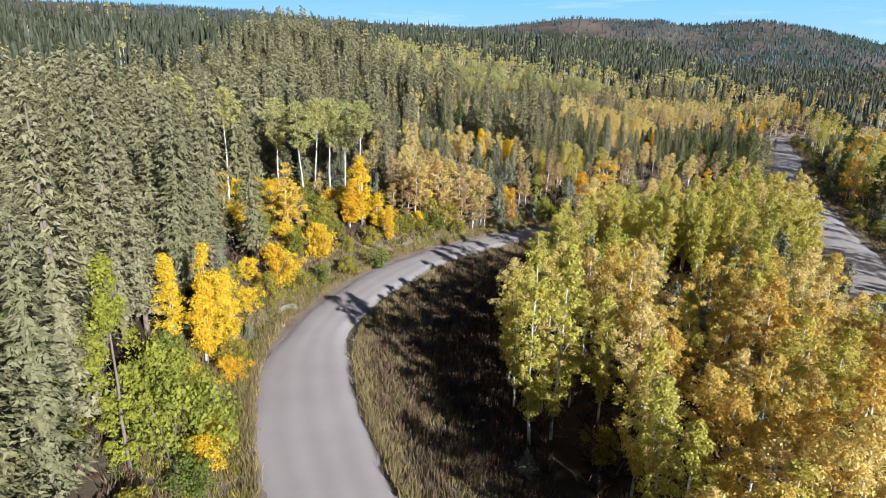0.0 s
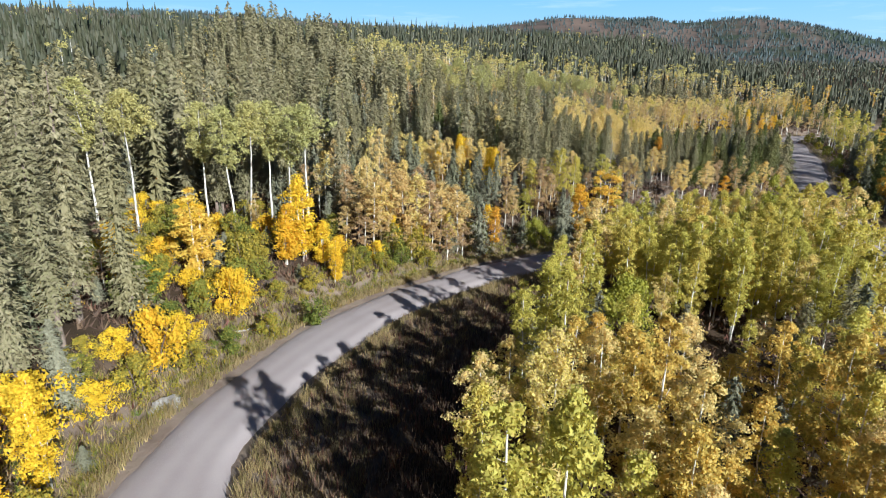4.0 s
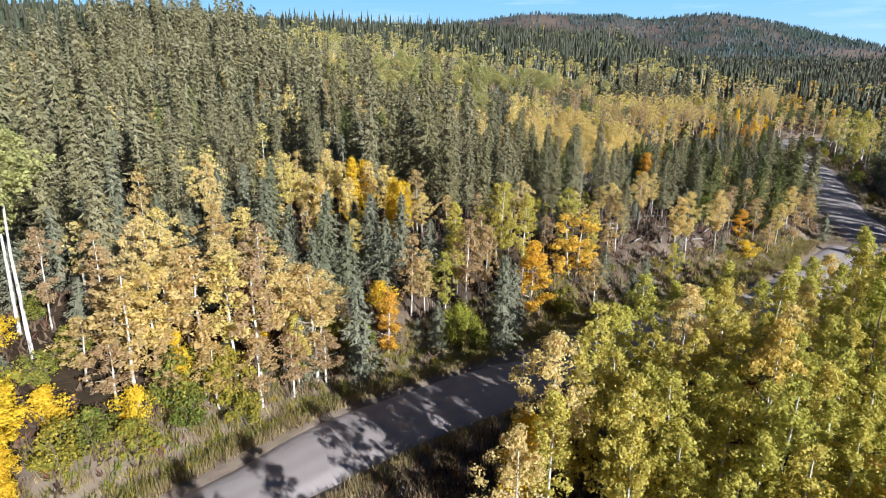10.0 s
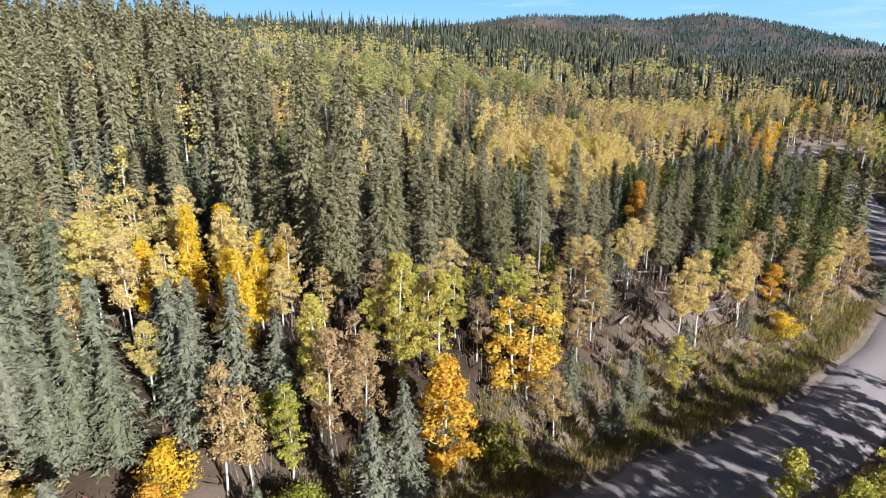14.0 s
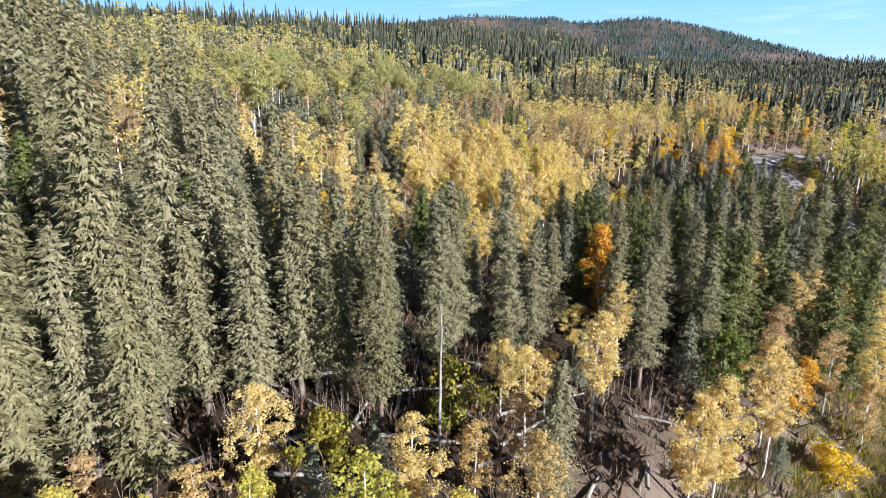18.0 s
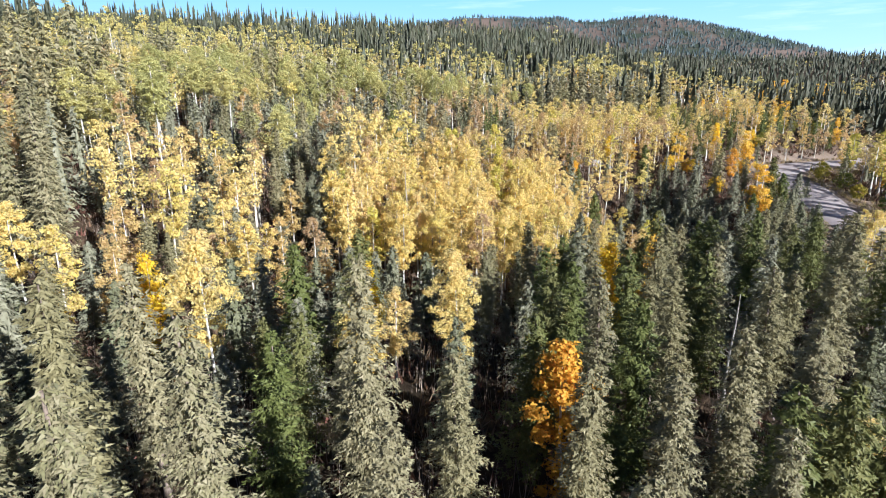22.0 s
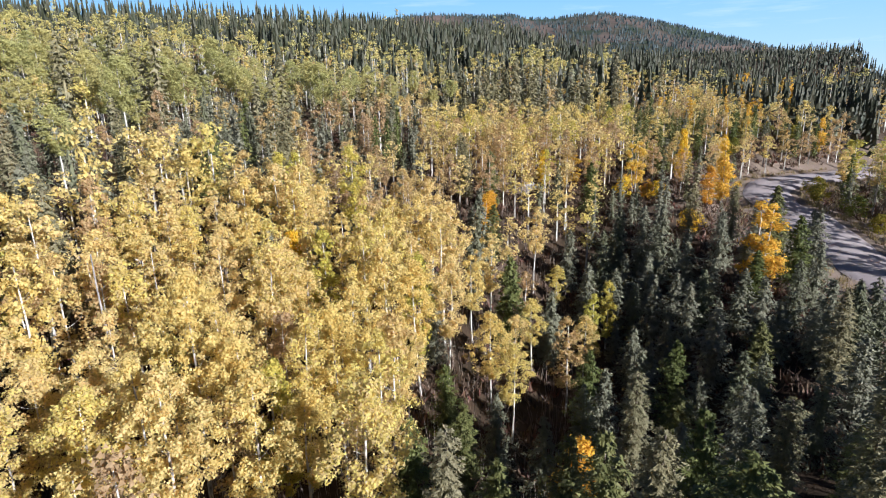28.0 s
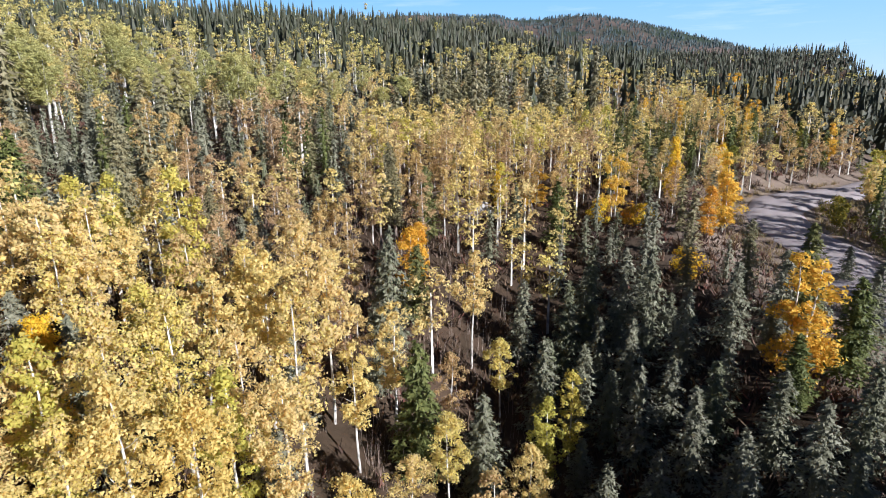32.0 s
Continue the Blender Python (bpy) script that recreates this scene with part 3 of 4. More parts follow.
FINE = {
    "young": [make_spruce(s, 8, 2.0, 150, BLUE, "young blue-green spruce with layered boughs", 0.03, 0.8, 0.3, name="young_spruce_tree", sprays=30, size=0.125) for s in (24, 25, 26)],
    "pine": [make_pine(s, 10, 1.9, "olive green lodgepole pine with upright needle tufts", 46, 0.118) for s in (34, 35)],
    "spruce": [make_spruce(s, 17, 1.7, 310, SPRUCE, "tall narrow white spruce with shaggy dull green boughs", 0.2, 0.44, 0.55, sprays=38, size=0.128) for s in (15, 16, 17)],
    "gold": [make_aspen(s, 10, 1.9, 4.2, GOLD, "aspen in golden autumn leaf with a pale slender trunk", 112, 68, 0.068, 0.26) for s in (45, 46, 47)],
    "bronze": [make_aspen(s, 10, 1.8, 2.6, BRONZE, "aspen in deep amber-gold leaf with a pale trunk", 110, 60, 0.074, 0.26) for s in (38, 39)],
    "greengold": [make_aspen(s, 10.5, 1.6, 2.0, GREENGOLD, "aspen with leaves turning from green to yellow", 112, 60, 0.077, 0.26, name="poplar_tree") for s in (54, 55, 56)],
    "tan": [make_aspen(s, 8.5, 1.6, 2.6, TAN, "small aspen with faded tan leaves", 84, 60, 0.062, 0.26, name="small_aspen_tree") for s in (74, 75)],
    "yellow": [make_aspen(s, 8, 1.5, 0.9, YELLOW, "bright yellow young poplar leafy to the ground", 140, 60, 0.077, 0.33, 2, 0.35, name="young_poplar") for s in (80, 85)],
    "lime": [make_aspen(s, 9, 1.7, 0.6, LIME, "yellow-green young poplar leafy to the ground", 60, 90, 0.075, 0.3, 1, 0.3, name="young_poplar", barkm=SPRUCE_BARK) for s in (78, 79)],
}
FLOWN = np.array([(row[1], row[2]) for row in FLIGHT])
PLACED = []  # x, y, room taken
COUNT, USED = {k: 0 for k in MASTERS}, {}
NEAR = {"bronze": 24, "young": 16, "pine": 18, "spruce": 14, "gold": 24, "greengold": 20, "tan": 12, "yellow": 30, "lime": 30}  # finer crowns within so many metres of the flight


def plant(kind, x, y, height=None, z=None, width=1.0):
    """One tree or bush of that kind, as a thing of its own, with its foot on the ground."""
    way = np.min(np.hypot(FLOWN[:, 0] - x, FLOWN[:, 1] - y))
    fine = way < NEAR.get(kind, 0)
    options = FINE[kind] if fine else MASTERS[kind]
    COUNT[kind] += 1
    i = USED.get((kind, fine), 0)
    USED[kind, fine] = i + 1
    h = height or HEIGHT[kind]
    foot = float(land(x, y)[0][0]) if z is None else z
    if way < 7:  # keep the flight line clear
        h = min(h, 13.5 - foot)
    elif way < 20:
        h = min(h, 16.5 - foot)
    s = h / HEIGHT[kind]
    sw = s**0.6 * width
    m = pose(x, y, foot - 0.03, rng.uniform(-2, 2), rng.uniform(-2, 2), rng.uniform(0, 360)) @ Matrix.Diagonal((sw, sw, s, 1))
    PLACED.append((x, y, 0.9 * sw * (0.6 if kind == "pale" else 1)))
    if i < len(options):
        options[i].matrix_world = m
        return options[i]
    first = options[i % len(options)]
    return copy_thing(first, m @ Matrix.Diagonal((*(1 / k for k in first.scale), 1)))


# ---- the woods: what grows where ----
# patches with a growth of their own: outline, kinds and shares, room for a tree, usual height
PATCHES = []


def patch_of(outline, shares, room, tall):
    PATCHES.append((outline, shares, room, tall))


patch_of([(35, 152), (46, 149), (54, 154), (60, 166), (64, 178), (50, 187), (38, 190), (34, 172)], [("gold", 0.8), ("tan", 0.1), ("greengold", 0.07), ("young", 0.03)], 1.7, 8.6)
patch_of([(8, 174), (17, 150), (29, 146), (35, 152), (34, 172), (20, 173)], [("gold", 0.34), ("tan", 0.22), ("young", 0.3), ("spruce", 0.1), ("pine", 0.04)], 2.1, 7.4)
patch_of([(0, 188), (8, 174), (20, 173), (33, 172), (38, 192), (30, 200), (6, 204)], [("young", 0.55), ("spruce", 0.22), ("pale", 0.13), ("tan", 0.1)], 2.5, 10.5)
patch_of([(17, 150), (20, 142), (33, 134), (46, 134), (54, 150), (54, 154), (46, 149), (35, 152), (29, 146)], [("young", 0.4), ("spruce", 0.12), ("pine", 0.08), ("tan", 0.24), ("gold", 0.16)], 2.3, 7.5)
patch_of([(49, 205), (61, 207), (67, 182), (64, 177), (50, 187)], [("tan", 0.76), ("gold", 0.13), ("young", 0.11)], 1.8, 6.0)
patch_of([(30, 200), (38, 192), (50, 187), (49, 205), (66, 208), (68, 232), (36, 224)], [("young", 0.5), ("spruce", 0.16), ("pine", 0.1), ("tan", 0.24)], 2.3, 9.0)
patch_of([(66, 208), (72, 198), (90, 198), (107, 228), (70, 238)], [("gold", 0.42), ("tan", 0.48), ("greengold", 0.1)], 1.9, 7.0)
patch_of([(90, 198), (104, 206), (118, 216), (140, 219), (152, 226), (152, 262), (107, 262), (107, 228)], [("young", 0.27), ("gold", 0.2), ("yelloworange", 0.05), ("pine", 0.24), ("tan", 0.1), ("shrub", 0.14)], 2.0, 6.2)
patch_of([(0, 206), (19, 200), (36, 208), (36, 224), (60, 233), (50, 262), (-6, 262)], [("pale", 0.42), ("gold", 0.16), ("young", 0.24), ("spruce", 0.1), ("tan", 0.08)], 2.7, 10.5)
patch_of([(-10, 193), (5, 172), (8, 146), (-2, 158)], [("gold", 0.4), ("tan", 0.3), ("spruce", 0.3)], 2.4, 8.5)
patch_of([(-14, 133), (14, 107), (15, 100), (4, 100), (-2, 110)], [("gold", 0.5), ("yellow", 0.16), ("tan", 0.2), ("young", 0.14)], 2.4, 6.8)


def inside(outline, x, y):
    within = False
    for (ax, ay), (bx, by) in zip(outline, outline[1:] + outline[:1]):
        if (ay > y) != (by > y) and x < ax + (bx - ax) * (y - ay) / (by - ay):
            within = not within
    return within


def zone(x, y, road, w):
    """Kinds and their shares at a place, the room a tree takes and its usual height, by distance from the road and side of it."""
    if road < 5.4:
        return None
    n = wave(x, y, 17.0, 6) + 0.5 * wave(x, y, 6.0, 7)
    if w < 0 and y < 100 and x < 62 and road < 45:  # the stand inside the bend
        if x < 5 + 0.5 * max(0, y - 45) or road < 6.5 or y < 14:
            return None
        if y < 33 and x < 10:
            return [("shrub", 0.6), ("young", 0.4)], 3.4, 2.4
        if y < 50:
            return ([("greengold", 0.85), ("gold", 0.15)] if x < 11 else [("bronze", 0.62), ("gold", 0.16), ("greengold", 0.18), ("young", 0.04)]), 1.9, 8.8
        if y > 60 and road < 15 or 50 < y < 62 and x < 17:
            return [("greengold", 0.85), ("gold", 0.15)], 2.0, 9.0
        if y < 63 + 1.5 * max(0, 24 - x):
            return [("greengold", 0.3), ("young", 0.32), ("shrub", 0.24), ("gold", 0.14)], 3.0, 4.6
        return [("greengold", 0.88), ("bronze", 0.09), ("lime", 0.03)], 1.5, 10.2 if road < 15 else 9.4
    if w < 0:  # beyond the main road
        if road < 8:
            return [("shrub", 0.8), ("young", 0.2)], 4.0, 2.2
        if road < 15 and 92 < y < 192:
            return [("gold", 0.3), ("greengold", 0.16), ("yelloworange", 0.04), ("pine", 0.27), ("young", 0.23)], 2.2, 11.0
        return [("gold", 0.34), ("greengold", 0.12), ("pine", 0.25), ("young", 0.25), ("yelloworange", 0.04)], 2.7, 6.5
    if ((x - 48) / 13) ** 2 + ((y - 108) / 6) ** 2 < 1:  # bare bank
        return [("tan", 0.7), ("gold", 0.3)], 5.5, 4.0
    if ((x - 42) / 5) ** 2 + ((y - 127) / 5) ** 2 < 1 or ((x - 73) / 4) ** 2 + ((y - 186) / 7) ** 2 < 1:
        return None
    for outline, *growth in PATCHES:
        if inside(outline, x, y):
            return growth
    if 24 < w < 40 and 158 < y < 197 and x > 56:  # its near slope, mixed
        return [("gold", 0.42), ("tan", 0.14), ("pine", 0.2), ("young", 0.24)], 2.7, 7.0
    if w < 36 and 150 < y < 197 and x > 58:  # the gully under the road
        return (None if w < (12 if 178 < y < 193 else 7) else ([("young", 0.84), ("spruce", 0.08), ("pine", 0.08)], 2.6, 6.6))
    if 176 < y < 226 and x > 34:
        if n < -0.35:
            return [("young", 0.6), ("pine", 0.2), ("tan", 0.2)], 2.7, 8.0
        return [("tan", 0.5), ("gold", 0.27), ("young", 0.14), ("pine", 0.06), ("yellow", 0.03)], 2.5, 6.5
    if ((x - 20) / 62) ** 2 + ((y - 258) / 60) ** 2 < 1:
        return [("pale", 0.3), ("young", 0.26), ("gold", 0.16), ("tan", 0.12), ("spruce", 0.16)], 2.7, 9.8
    if x < 14 and y < 112:  # along the side road
        if w < 6.8 and y > 60:
            return None
        if w < (13 if y > 58 else 10.5):
            return [("shrub", 0.62), ("goldshrub", 0.24), ("young", 0.14)], 1.9, 2.2
        if y > 96 and x > -18:
            return [("young", 0.6), ("spruce", 0.18), ("tan", 0.12), ("gold", 0.1)], 2.3, 9.5
        if y > 84 and x > -14:
            return [("gold", 0.5), ("tan", 0.26), ("young", 0.24)], 2.2, 7.0
        if 58 < y < 91 and x > -27.5 - 0.35 * (y - 58):  # open ground under the tall aspens
            return [("shrub", 0.42), ("young", 0.3), ("goldshrub", 0.2), ("tan", 0.08)], 1.9, 3.2
        return [("spruce", 0.86), ("young", 0.14)], 2.5, 16.0
    if w < 18 and y < 125:
        return [("young", 0.3), ("tan", 0.34), ("gold", 0.12), ("greengold", 0.12), ("shrub", 0.12)], 2.0, 5.2
    if x > 46 and y < 160:
        return [("spruce", 0.5), ("pine", 0.4), ("young", 0.1)], 2.5, 9.5 if y < 136 else 7.8
    if 126 < y < 146:
        return [("young", 0.45), ("spruce", 0.25), ("pine", 0.12), ("gold", 0.18)], 2.6, 7.5 if x > 20 else 11.0
    if y < 146:
        return [("spruce", 0.93), ("young", 0.07)], 3.0, 15.0
    if n > (0.5 if x > 15 else 0.95) and x > -25:
        return [("gold", 0.6), ("tan", 0.25), ("young", 0.15)], 2.5, 7.0
    return [("spruce", 0.7), ("young", 0.2), ("gold", 0.06), ("tan", 0.04)], 3.0, 14.5 if x < 5 else 12.0


# ---- trees and bushes that stand out, each at its place ----
plant("spruce", -29.8, 36.0, 18.0)
plant("spruce", -27.0, 37.4, 14.3)
plant("spruce", -35.2, 55.8, 20.0)
plant("spruce", -33.4, 58.1, 19.8)
plant("spruce", -31.4, 60.7, 16.9)
plant("spruce", -30.2, 66.0, 14.8)
plant("spruce", -38.0, 49.9, 20.0)
plant("spruce", -37.3, 55.5, 20.0)
plant("spruce", -9.2, 89.5, 15.8)
plant("pine", -17.4, 21.3, 9.6)
plant("lime", -15.5, 24.5, 11.4)
plant("limeshrub", -14.1, 26.1, 7.0)
plant("yellow", -20.2, 39.6, 7.2)
plant("yellow", -17.7, 38.9, 9.1)
plant("yellow", -16.8, 42.3, 6.8)
plant("goldshrub", -15.0, 36.9, 2.0)
plant("goldshrub", -12.7, 27.0, 2.2)
plant("goldshrub", -16.7, 53.9, 4.5)
plant("goldshrub", -14.7, 63.0, 4.1)
plant("yelloworange", -19.2, 68.0, 8.5, width=1.55)
plant("tan", -18.4, 83.1, 5.1)
plant("yellow", -11.0, 75.8, 9.6, width=1.35)
plant("yellow", -12.9, 74.2, 6.6, width=1.5)
plant("yellow", -8.9, 76.0, 5.2, width=1.7)
plant("yellow", -7.5, 73.1, 5.0)
plant("shrub", -16.5, 71.7, 3.0)
plant("shrub", -20.6, 60.3, 3.9)
plant("tan", -4.2, 81.0, 9.1, width=1.4)
plant("tan", -0.9, 83.2, 9.9, width=1.4)
plant("tan", 2.3, 84.6, 9.3, width=1.4)
plant("tan", 5.7, 86.4, 8.7, width=1.4)
plant("shrub", -1.9, 81.3, 4.0)
plant("shrub", 0.8, 82.6, 4.0)
plant("pale", -38.5, 85.0, 17.7)
plant("pale", -48.3, 95.9, 16.1)
plant("pale", -30.6, 79.8, 16.5)
plant("pale", -25.6, 86.6, 15.2)
plant("pale", -20.6, 82.9, 15.0)
plant("pale", -19.9, 85.6, 15.4)
plant("pale", -17.9, 87.6, 15.4)
plant("pale", -15.6, 88.4, 14.8)
plant("pale", -12.6, 84.6, 15.2)
plant("young", 8.7, 87.8, 7.9)
plant("young", 20.0, 91.5, 8.4)
plant("young", 4.8, 86.4, 5.8)
plant("greengold", 5.8, 31.3, 13.0)
plant("greengold", 7.3, 31.7, 13.0)
plant("gold", 12.2, 44.4, 9.5)
plant("spruce", 26.9, 50.7, 9.0)
plant("spruce", 35.9, 58.8, 9.0)
plant("spruce", 33.6, 45.2, 9.0)
plant("young", 12.1, 61.4, 5.0)
plant("young", 16.8, 64.0, 5.0)
plant("young", 34.3, 55.0, 9.0)
plant("shrub", -20.9, 52.6, 1.7)
plant("goldshrub", -18.8, 44.4, 4.5)
plant("young", -19.6, 48.3, 6.0)
plant("goldshrub", -14.2, 64.8, 3.5)
plant("shrub", -16.0, 70.6, 3.8)
plant("shrub", -16.6, 61.9, 3.0)
plant("shrub", -10.7, 61.3, 2.1)
plant("shrub", -7.6, 64.3, 2.4)
plant("shrub", -13.1, 58.4, 2.2)
plant("goldshrub", -17.6, 48.3, 2.4)
plant("shrub", -5.2, 77.6, 2.3)
plant("yellow", 17.4, 71.4, 7.4)
plant("limeshrub", 18.6, 59.3, 7.0)
plant("gold", 23.4, 64.4, 6.0)
plant("young", 9.8, 53.2, 7.0)
plant("young", 14.1, 53.3, 8.4)
plant("greengold", 11.9, 56.6, 9.4)
plant("greengold", 10.2, 59.1, 6.8)
plant("young", 23.7, 60.4, 5.0)
plant("gold", -3.7, 82.4, 8.5, width=1.4)
plant("gold", -2.9, 83.4, 8.2, width=1.4)
plant("gold", 0.8, 84.4, 9.5, width=1.4)
plant("gold", 3.3, 86.3, 8.5, width=1.4)
plant("gold", 4.5, 87.4, 7.7, width=1.4)
plant("gold", 5.8, 88.4, 6.9, width=1.4)
plant("tan", -3.3, 94.8, 7.0, width=1.4)
plant("tan", 0.5, 92.7, 7.0, width=1.4)
plant("tan", -6.4, 83.7, 6.1, width=1.4)
plant("yellow", -2.3, 82.5, 4.6)
plant("greengold", 4.6, 85.6, 5.5)
for x, y, h in [(-5.2, 80.6, 4.6), (-2.6, 81.6, 5.0), (0.2, 82.2, 4.6), (2.6, 83.2, 5.0), (4.4, 84.6, 4.6), (6.4, 86.2, 4.2), (-7.6, 82.0, 4.4)]:
    plant("tan", x, y, h, width=1.5)
plant("goldshrub", -3.8, 79.6, 2.4)
plant("shrub", -1.0, 80.4, 2.4)
plant("shrub", 2.0, 81.6, 2.2)
plant("orange", 10.7, 90.1, 5.1, width=1.2)
plant("young", 14.6, 91.5, 4.2)
plant("limeshrub", 16.4, 91.8, 3.6)
plant("young", 21.2, 94.2, 6.7)
plant("orange", 23.2, 96.6, 6.9, width=1.55)
plant("yelloworange", 28.5, 101.6, 7.0, width=1.6)
plant("young", 2.4, 95.1, 6.0)
plant("young", 4.6, 94.2, 6.0)
plant("young", 7.3, 94.9, 6.5)
plant("young", 10.3, 96.4, 6.5)
plant("young", -1.1, 101.9, 8.0)
plant("young", -3.3, 103.8, 9.0)
plant("young", -6.0, 104.3, 9.0)
plant("tan", 12.5, 94.0, 7.1)
plant("tan", 13.7, 94.3, 5.9)
plant("tan", 17.3, 96.0, 7.9)
plant("tan", 19.2, 96.6, 7.4)
plant("greengold", 16.6, 97.2, 8.2)
plant("greengold", 21.0, 99.8, 9.0)
plant("greengold", 28.2, 103.2, 7.9)
plant("greengold", 23.3, 100.6, 8.0)
plant("gold", 0.2, 107.6, 8.0)
plant("gold", 2.0, 107.0, 7.0)
plant("gold", 2.3, 117.9, 8.0)
plant("gold", 4.7, 112.0, 7.0)
plant("gold", 8.0, 110.4, 7.0)
plant("yellow", 10.8, 102.4, 7.0)
plant("yellow", 12.0, 101.9, 7.0)
plant("gold", 38.6, 111.2, 6.5)
plant("gold", 42.7, 107.6, 7.7)
plant("gold", 41.0, 107.1, 6.9)
plant("gold", 48.2, 111.8, 6.5)
plant("orange", 53.0, 114.9, 3.6, width=1.2)
plant("gold", 87.0, 155.2, 6.5)
plant("spruce", -11.9, 105.7, 13.0)
plant("spruce", 13.7, 113.4, 9.6)
plant("spruce", 17.5, 110.3, 10.4)
plant("spruce", 19.1, 113.5, 9.1)
plant("spruce", 20.8, 114.1, 9.4)
plant("spruce", 22.9, 115.5, 8.8)
plant("spruce", 24.9, 115.6, 9.3)
plant("spruce", 27.1, 115.0, 9.4)
plant("spruce", 28.8, 112.5, 9.8)
plant("spruce", 35.4, 114.5, 9.1)
plant("spruce", 35.3, 107.5, 7.2)
plant("spruce", 43.2, 115.5, 9.4)
plant("spruce", 7.7, 122.6, 9.2)
plant("spruce", 9.8, 122.3, 8.7)
plant("pine", 49.0, 118.6, 10.0)
plant("pine", 53.7, 119.5, 9.3)
plant("pine", 56.0, 117.1, 10.0)
plant("pine", 58.4, 117.4, 9.4)
plant("pine", 50.4, 118.3, 9.7)
plant("yellow", 7.5, 112.8, 6.9)
plant("yellow", 10.4, 110.7, 5.2)
plant("yellow", 12.2, 110.9, 4.6)
plant("gold", 3.1, 114.8, 6.7)
plant("gold", 0.0, 115.4, 5.4)
plant("tan", -1.9, 122.7, 7.2)
plant("gold", -5.0, 117.6, 6.1)
plant("gold", -0.1, 105.1, 4.4)
plant("gold", 7.4, 98.6, 5.0)
plant("gold", 47.5, 110.6, 6.3)
plant("greengold", 20.8, 101.8, 7.3)
plant("greengold", 22.1, 102.4, 6.4)
plant("greengold", 16.4, 98.3, 7.2)
plant("tan", 18.6, 97.4, 7.5)
plant("greengold", 24.5, 104.2, 5.0)
plant("greengold", 30.8, 103.8, 5.8)
plant("tan", 25.8, 103.1, 4.4)
plant("tan", 32.8, 104.5, 4.0)
plant("goldshrub", 51.7, 110.7, 2.1)
plant("snag", 31.0, 109.5, 7.4)
plant("young", 5.4, 95.1, 7.5)
plant("young", 8.6, 101.5, 6.0)
plant("young", 7.3, 100.7, 5.9)
plant("young", 14.2, 98.9, 5.1)
plant("young", 21.2, 96.8, 5.1)
plant("young", 36.2, 102.4, 3.8)
plant("young", 40.9, 105.6, 3.7)
plant("young", 48.6, 110.9, 2.3)
plant("spruce", 25.7, 116.0, 11.4)
plant("spruce", 25.0, 121.9, 11.3)
plant("spruce", 26.5, 121.8, 11.1)
plant("spruce", 28.3, 123.2, 10.6)
plant("spruce", 29.3, 126.8, 9.9)
plant("spruce", 21.5, 127.7, 11.5)
plant("pine", 34.1, 124.6, 8.1)
plant("pine", 36.6, 135.1, 8.0)
plant("young", 40.9, 127.8, 7.2)
plant("young", 37.2, 120.6, 4.6)
plant("young", 35.3, 122.5, 4.3)
plant("pine", 43.8, 126.4, 7.9)
plant("orange", 44.8, 124.7, 7.2, width=1.2)
plant("spruce", 46.3, 119.6, 10.9)
plant("pine", 45.9, 123.3, 5.4)
plant("spruce", 50.5, 122.6, 10.4)
plant("spruce", 52.5, 122.3, 10.9)
plant("spruce", 48.4, 117.9, 8.2)
plant("pine", 51.0, 119.1, 8.5)
plant("pine", 54.3, 118.4, 6.5)
plant("gold", 79.2, 146.6, 8.6)
plant("snag", 53.2, 127.3, 7.8)
plant("young", 60.5, 127.2, 5.8)
plant("gold", 40.5, 118.5, 4.0)
plant("snag", 27.6, 168.3, 6.7)
plant("snag", 41.7, 161.8, 10.6)
plant("spruce", 36.6, 170.9, 10.5)
plant("spruce", 34.6, 164.9, 10.8)
plant("spruce", 28.5, 170.7, 9.5)
plant("spruce", 17.7, 194.1, 9.8)
plant("young", 22.4, 166.6, 6.6)
plant("young", 33.9, 144.6, 5.4)
plant("young", 36.4, 145.9, 6.2)
plant("young", 42.9, 140.7, 5.5)
plant("young", 46.9, 141.8, 3.0)
plant("young", 40.7, 142.6, 3.4)
plant("gold", 29.2, 154.7, 5.0)
plant("gold", 28.5, 150.9, 4.3)
plant("tan", 32.0, 143.5, 4.6)
plant("yellow", 37.9, 141.3, 5.7)
plant("gold", 44.2, 146.3, 6.0)
plant("gold", 40.4, 157.0, 7.7)
plant("young", 51.8, 141.1, 10.2)
plant("young", 51.0, 147.0, 6.7)
plant("pine", 64.3, 147.3, 8.5)
plant("young", 60.9, 138.8, 8.2)
plant("young", 57.0, 139.0, 6.2)
plant("orange", 62.4, 152.4, 5.4, width=1.2)
plant("yelloworange", 57.5, 140.9, 7.6, width=1.2)
plant("yellow", 53.7, 140.2, 7.5)
plant("yellow", 25.3, 139.1, 6.5)
plant("pine", 62.4, 143.8, 9.0, width=1.3)
plant("young", 63.7, 136.3, 6.9)
plant("orange", 48.7, 139.8, 2.1, width=1.2)
plant("greengold", 75.4, 174.1, 6.1)
plant("gold", 72.2, 182.9, 8.7)
plant("orange", 68.9, 188.8, 5.5, width=1.2)
plant("spruce", 69.5, 198.3, 8.4)
plant("pine", 66.5, 173.8, 8.2)
plant("young", 66.4, 184.3, 6.2)
plant("young", 70.4, 174.6, 5.2)
plant("young", 60.3, 175.9, 5.4)
plant("young", 54.9, 181.6, 5.3)
plant("orange", 70.0, 190.4, 5.3, width=1.2)
plant("greengold", 73.1, 172.2, 6.3)
plant("pine", 71.6, 159.4, 6.6)
plant("pine", 58.8, 162.2, 5.3)
plant("young", 78.5, 181.7, 7.2)
plant("young", 81.3, 183.6, 7.4)
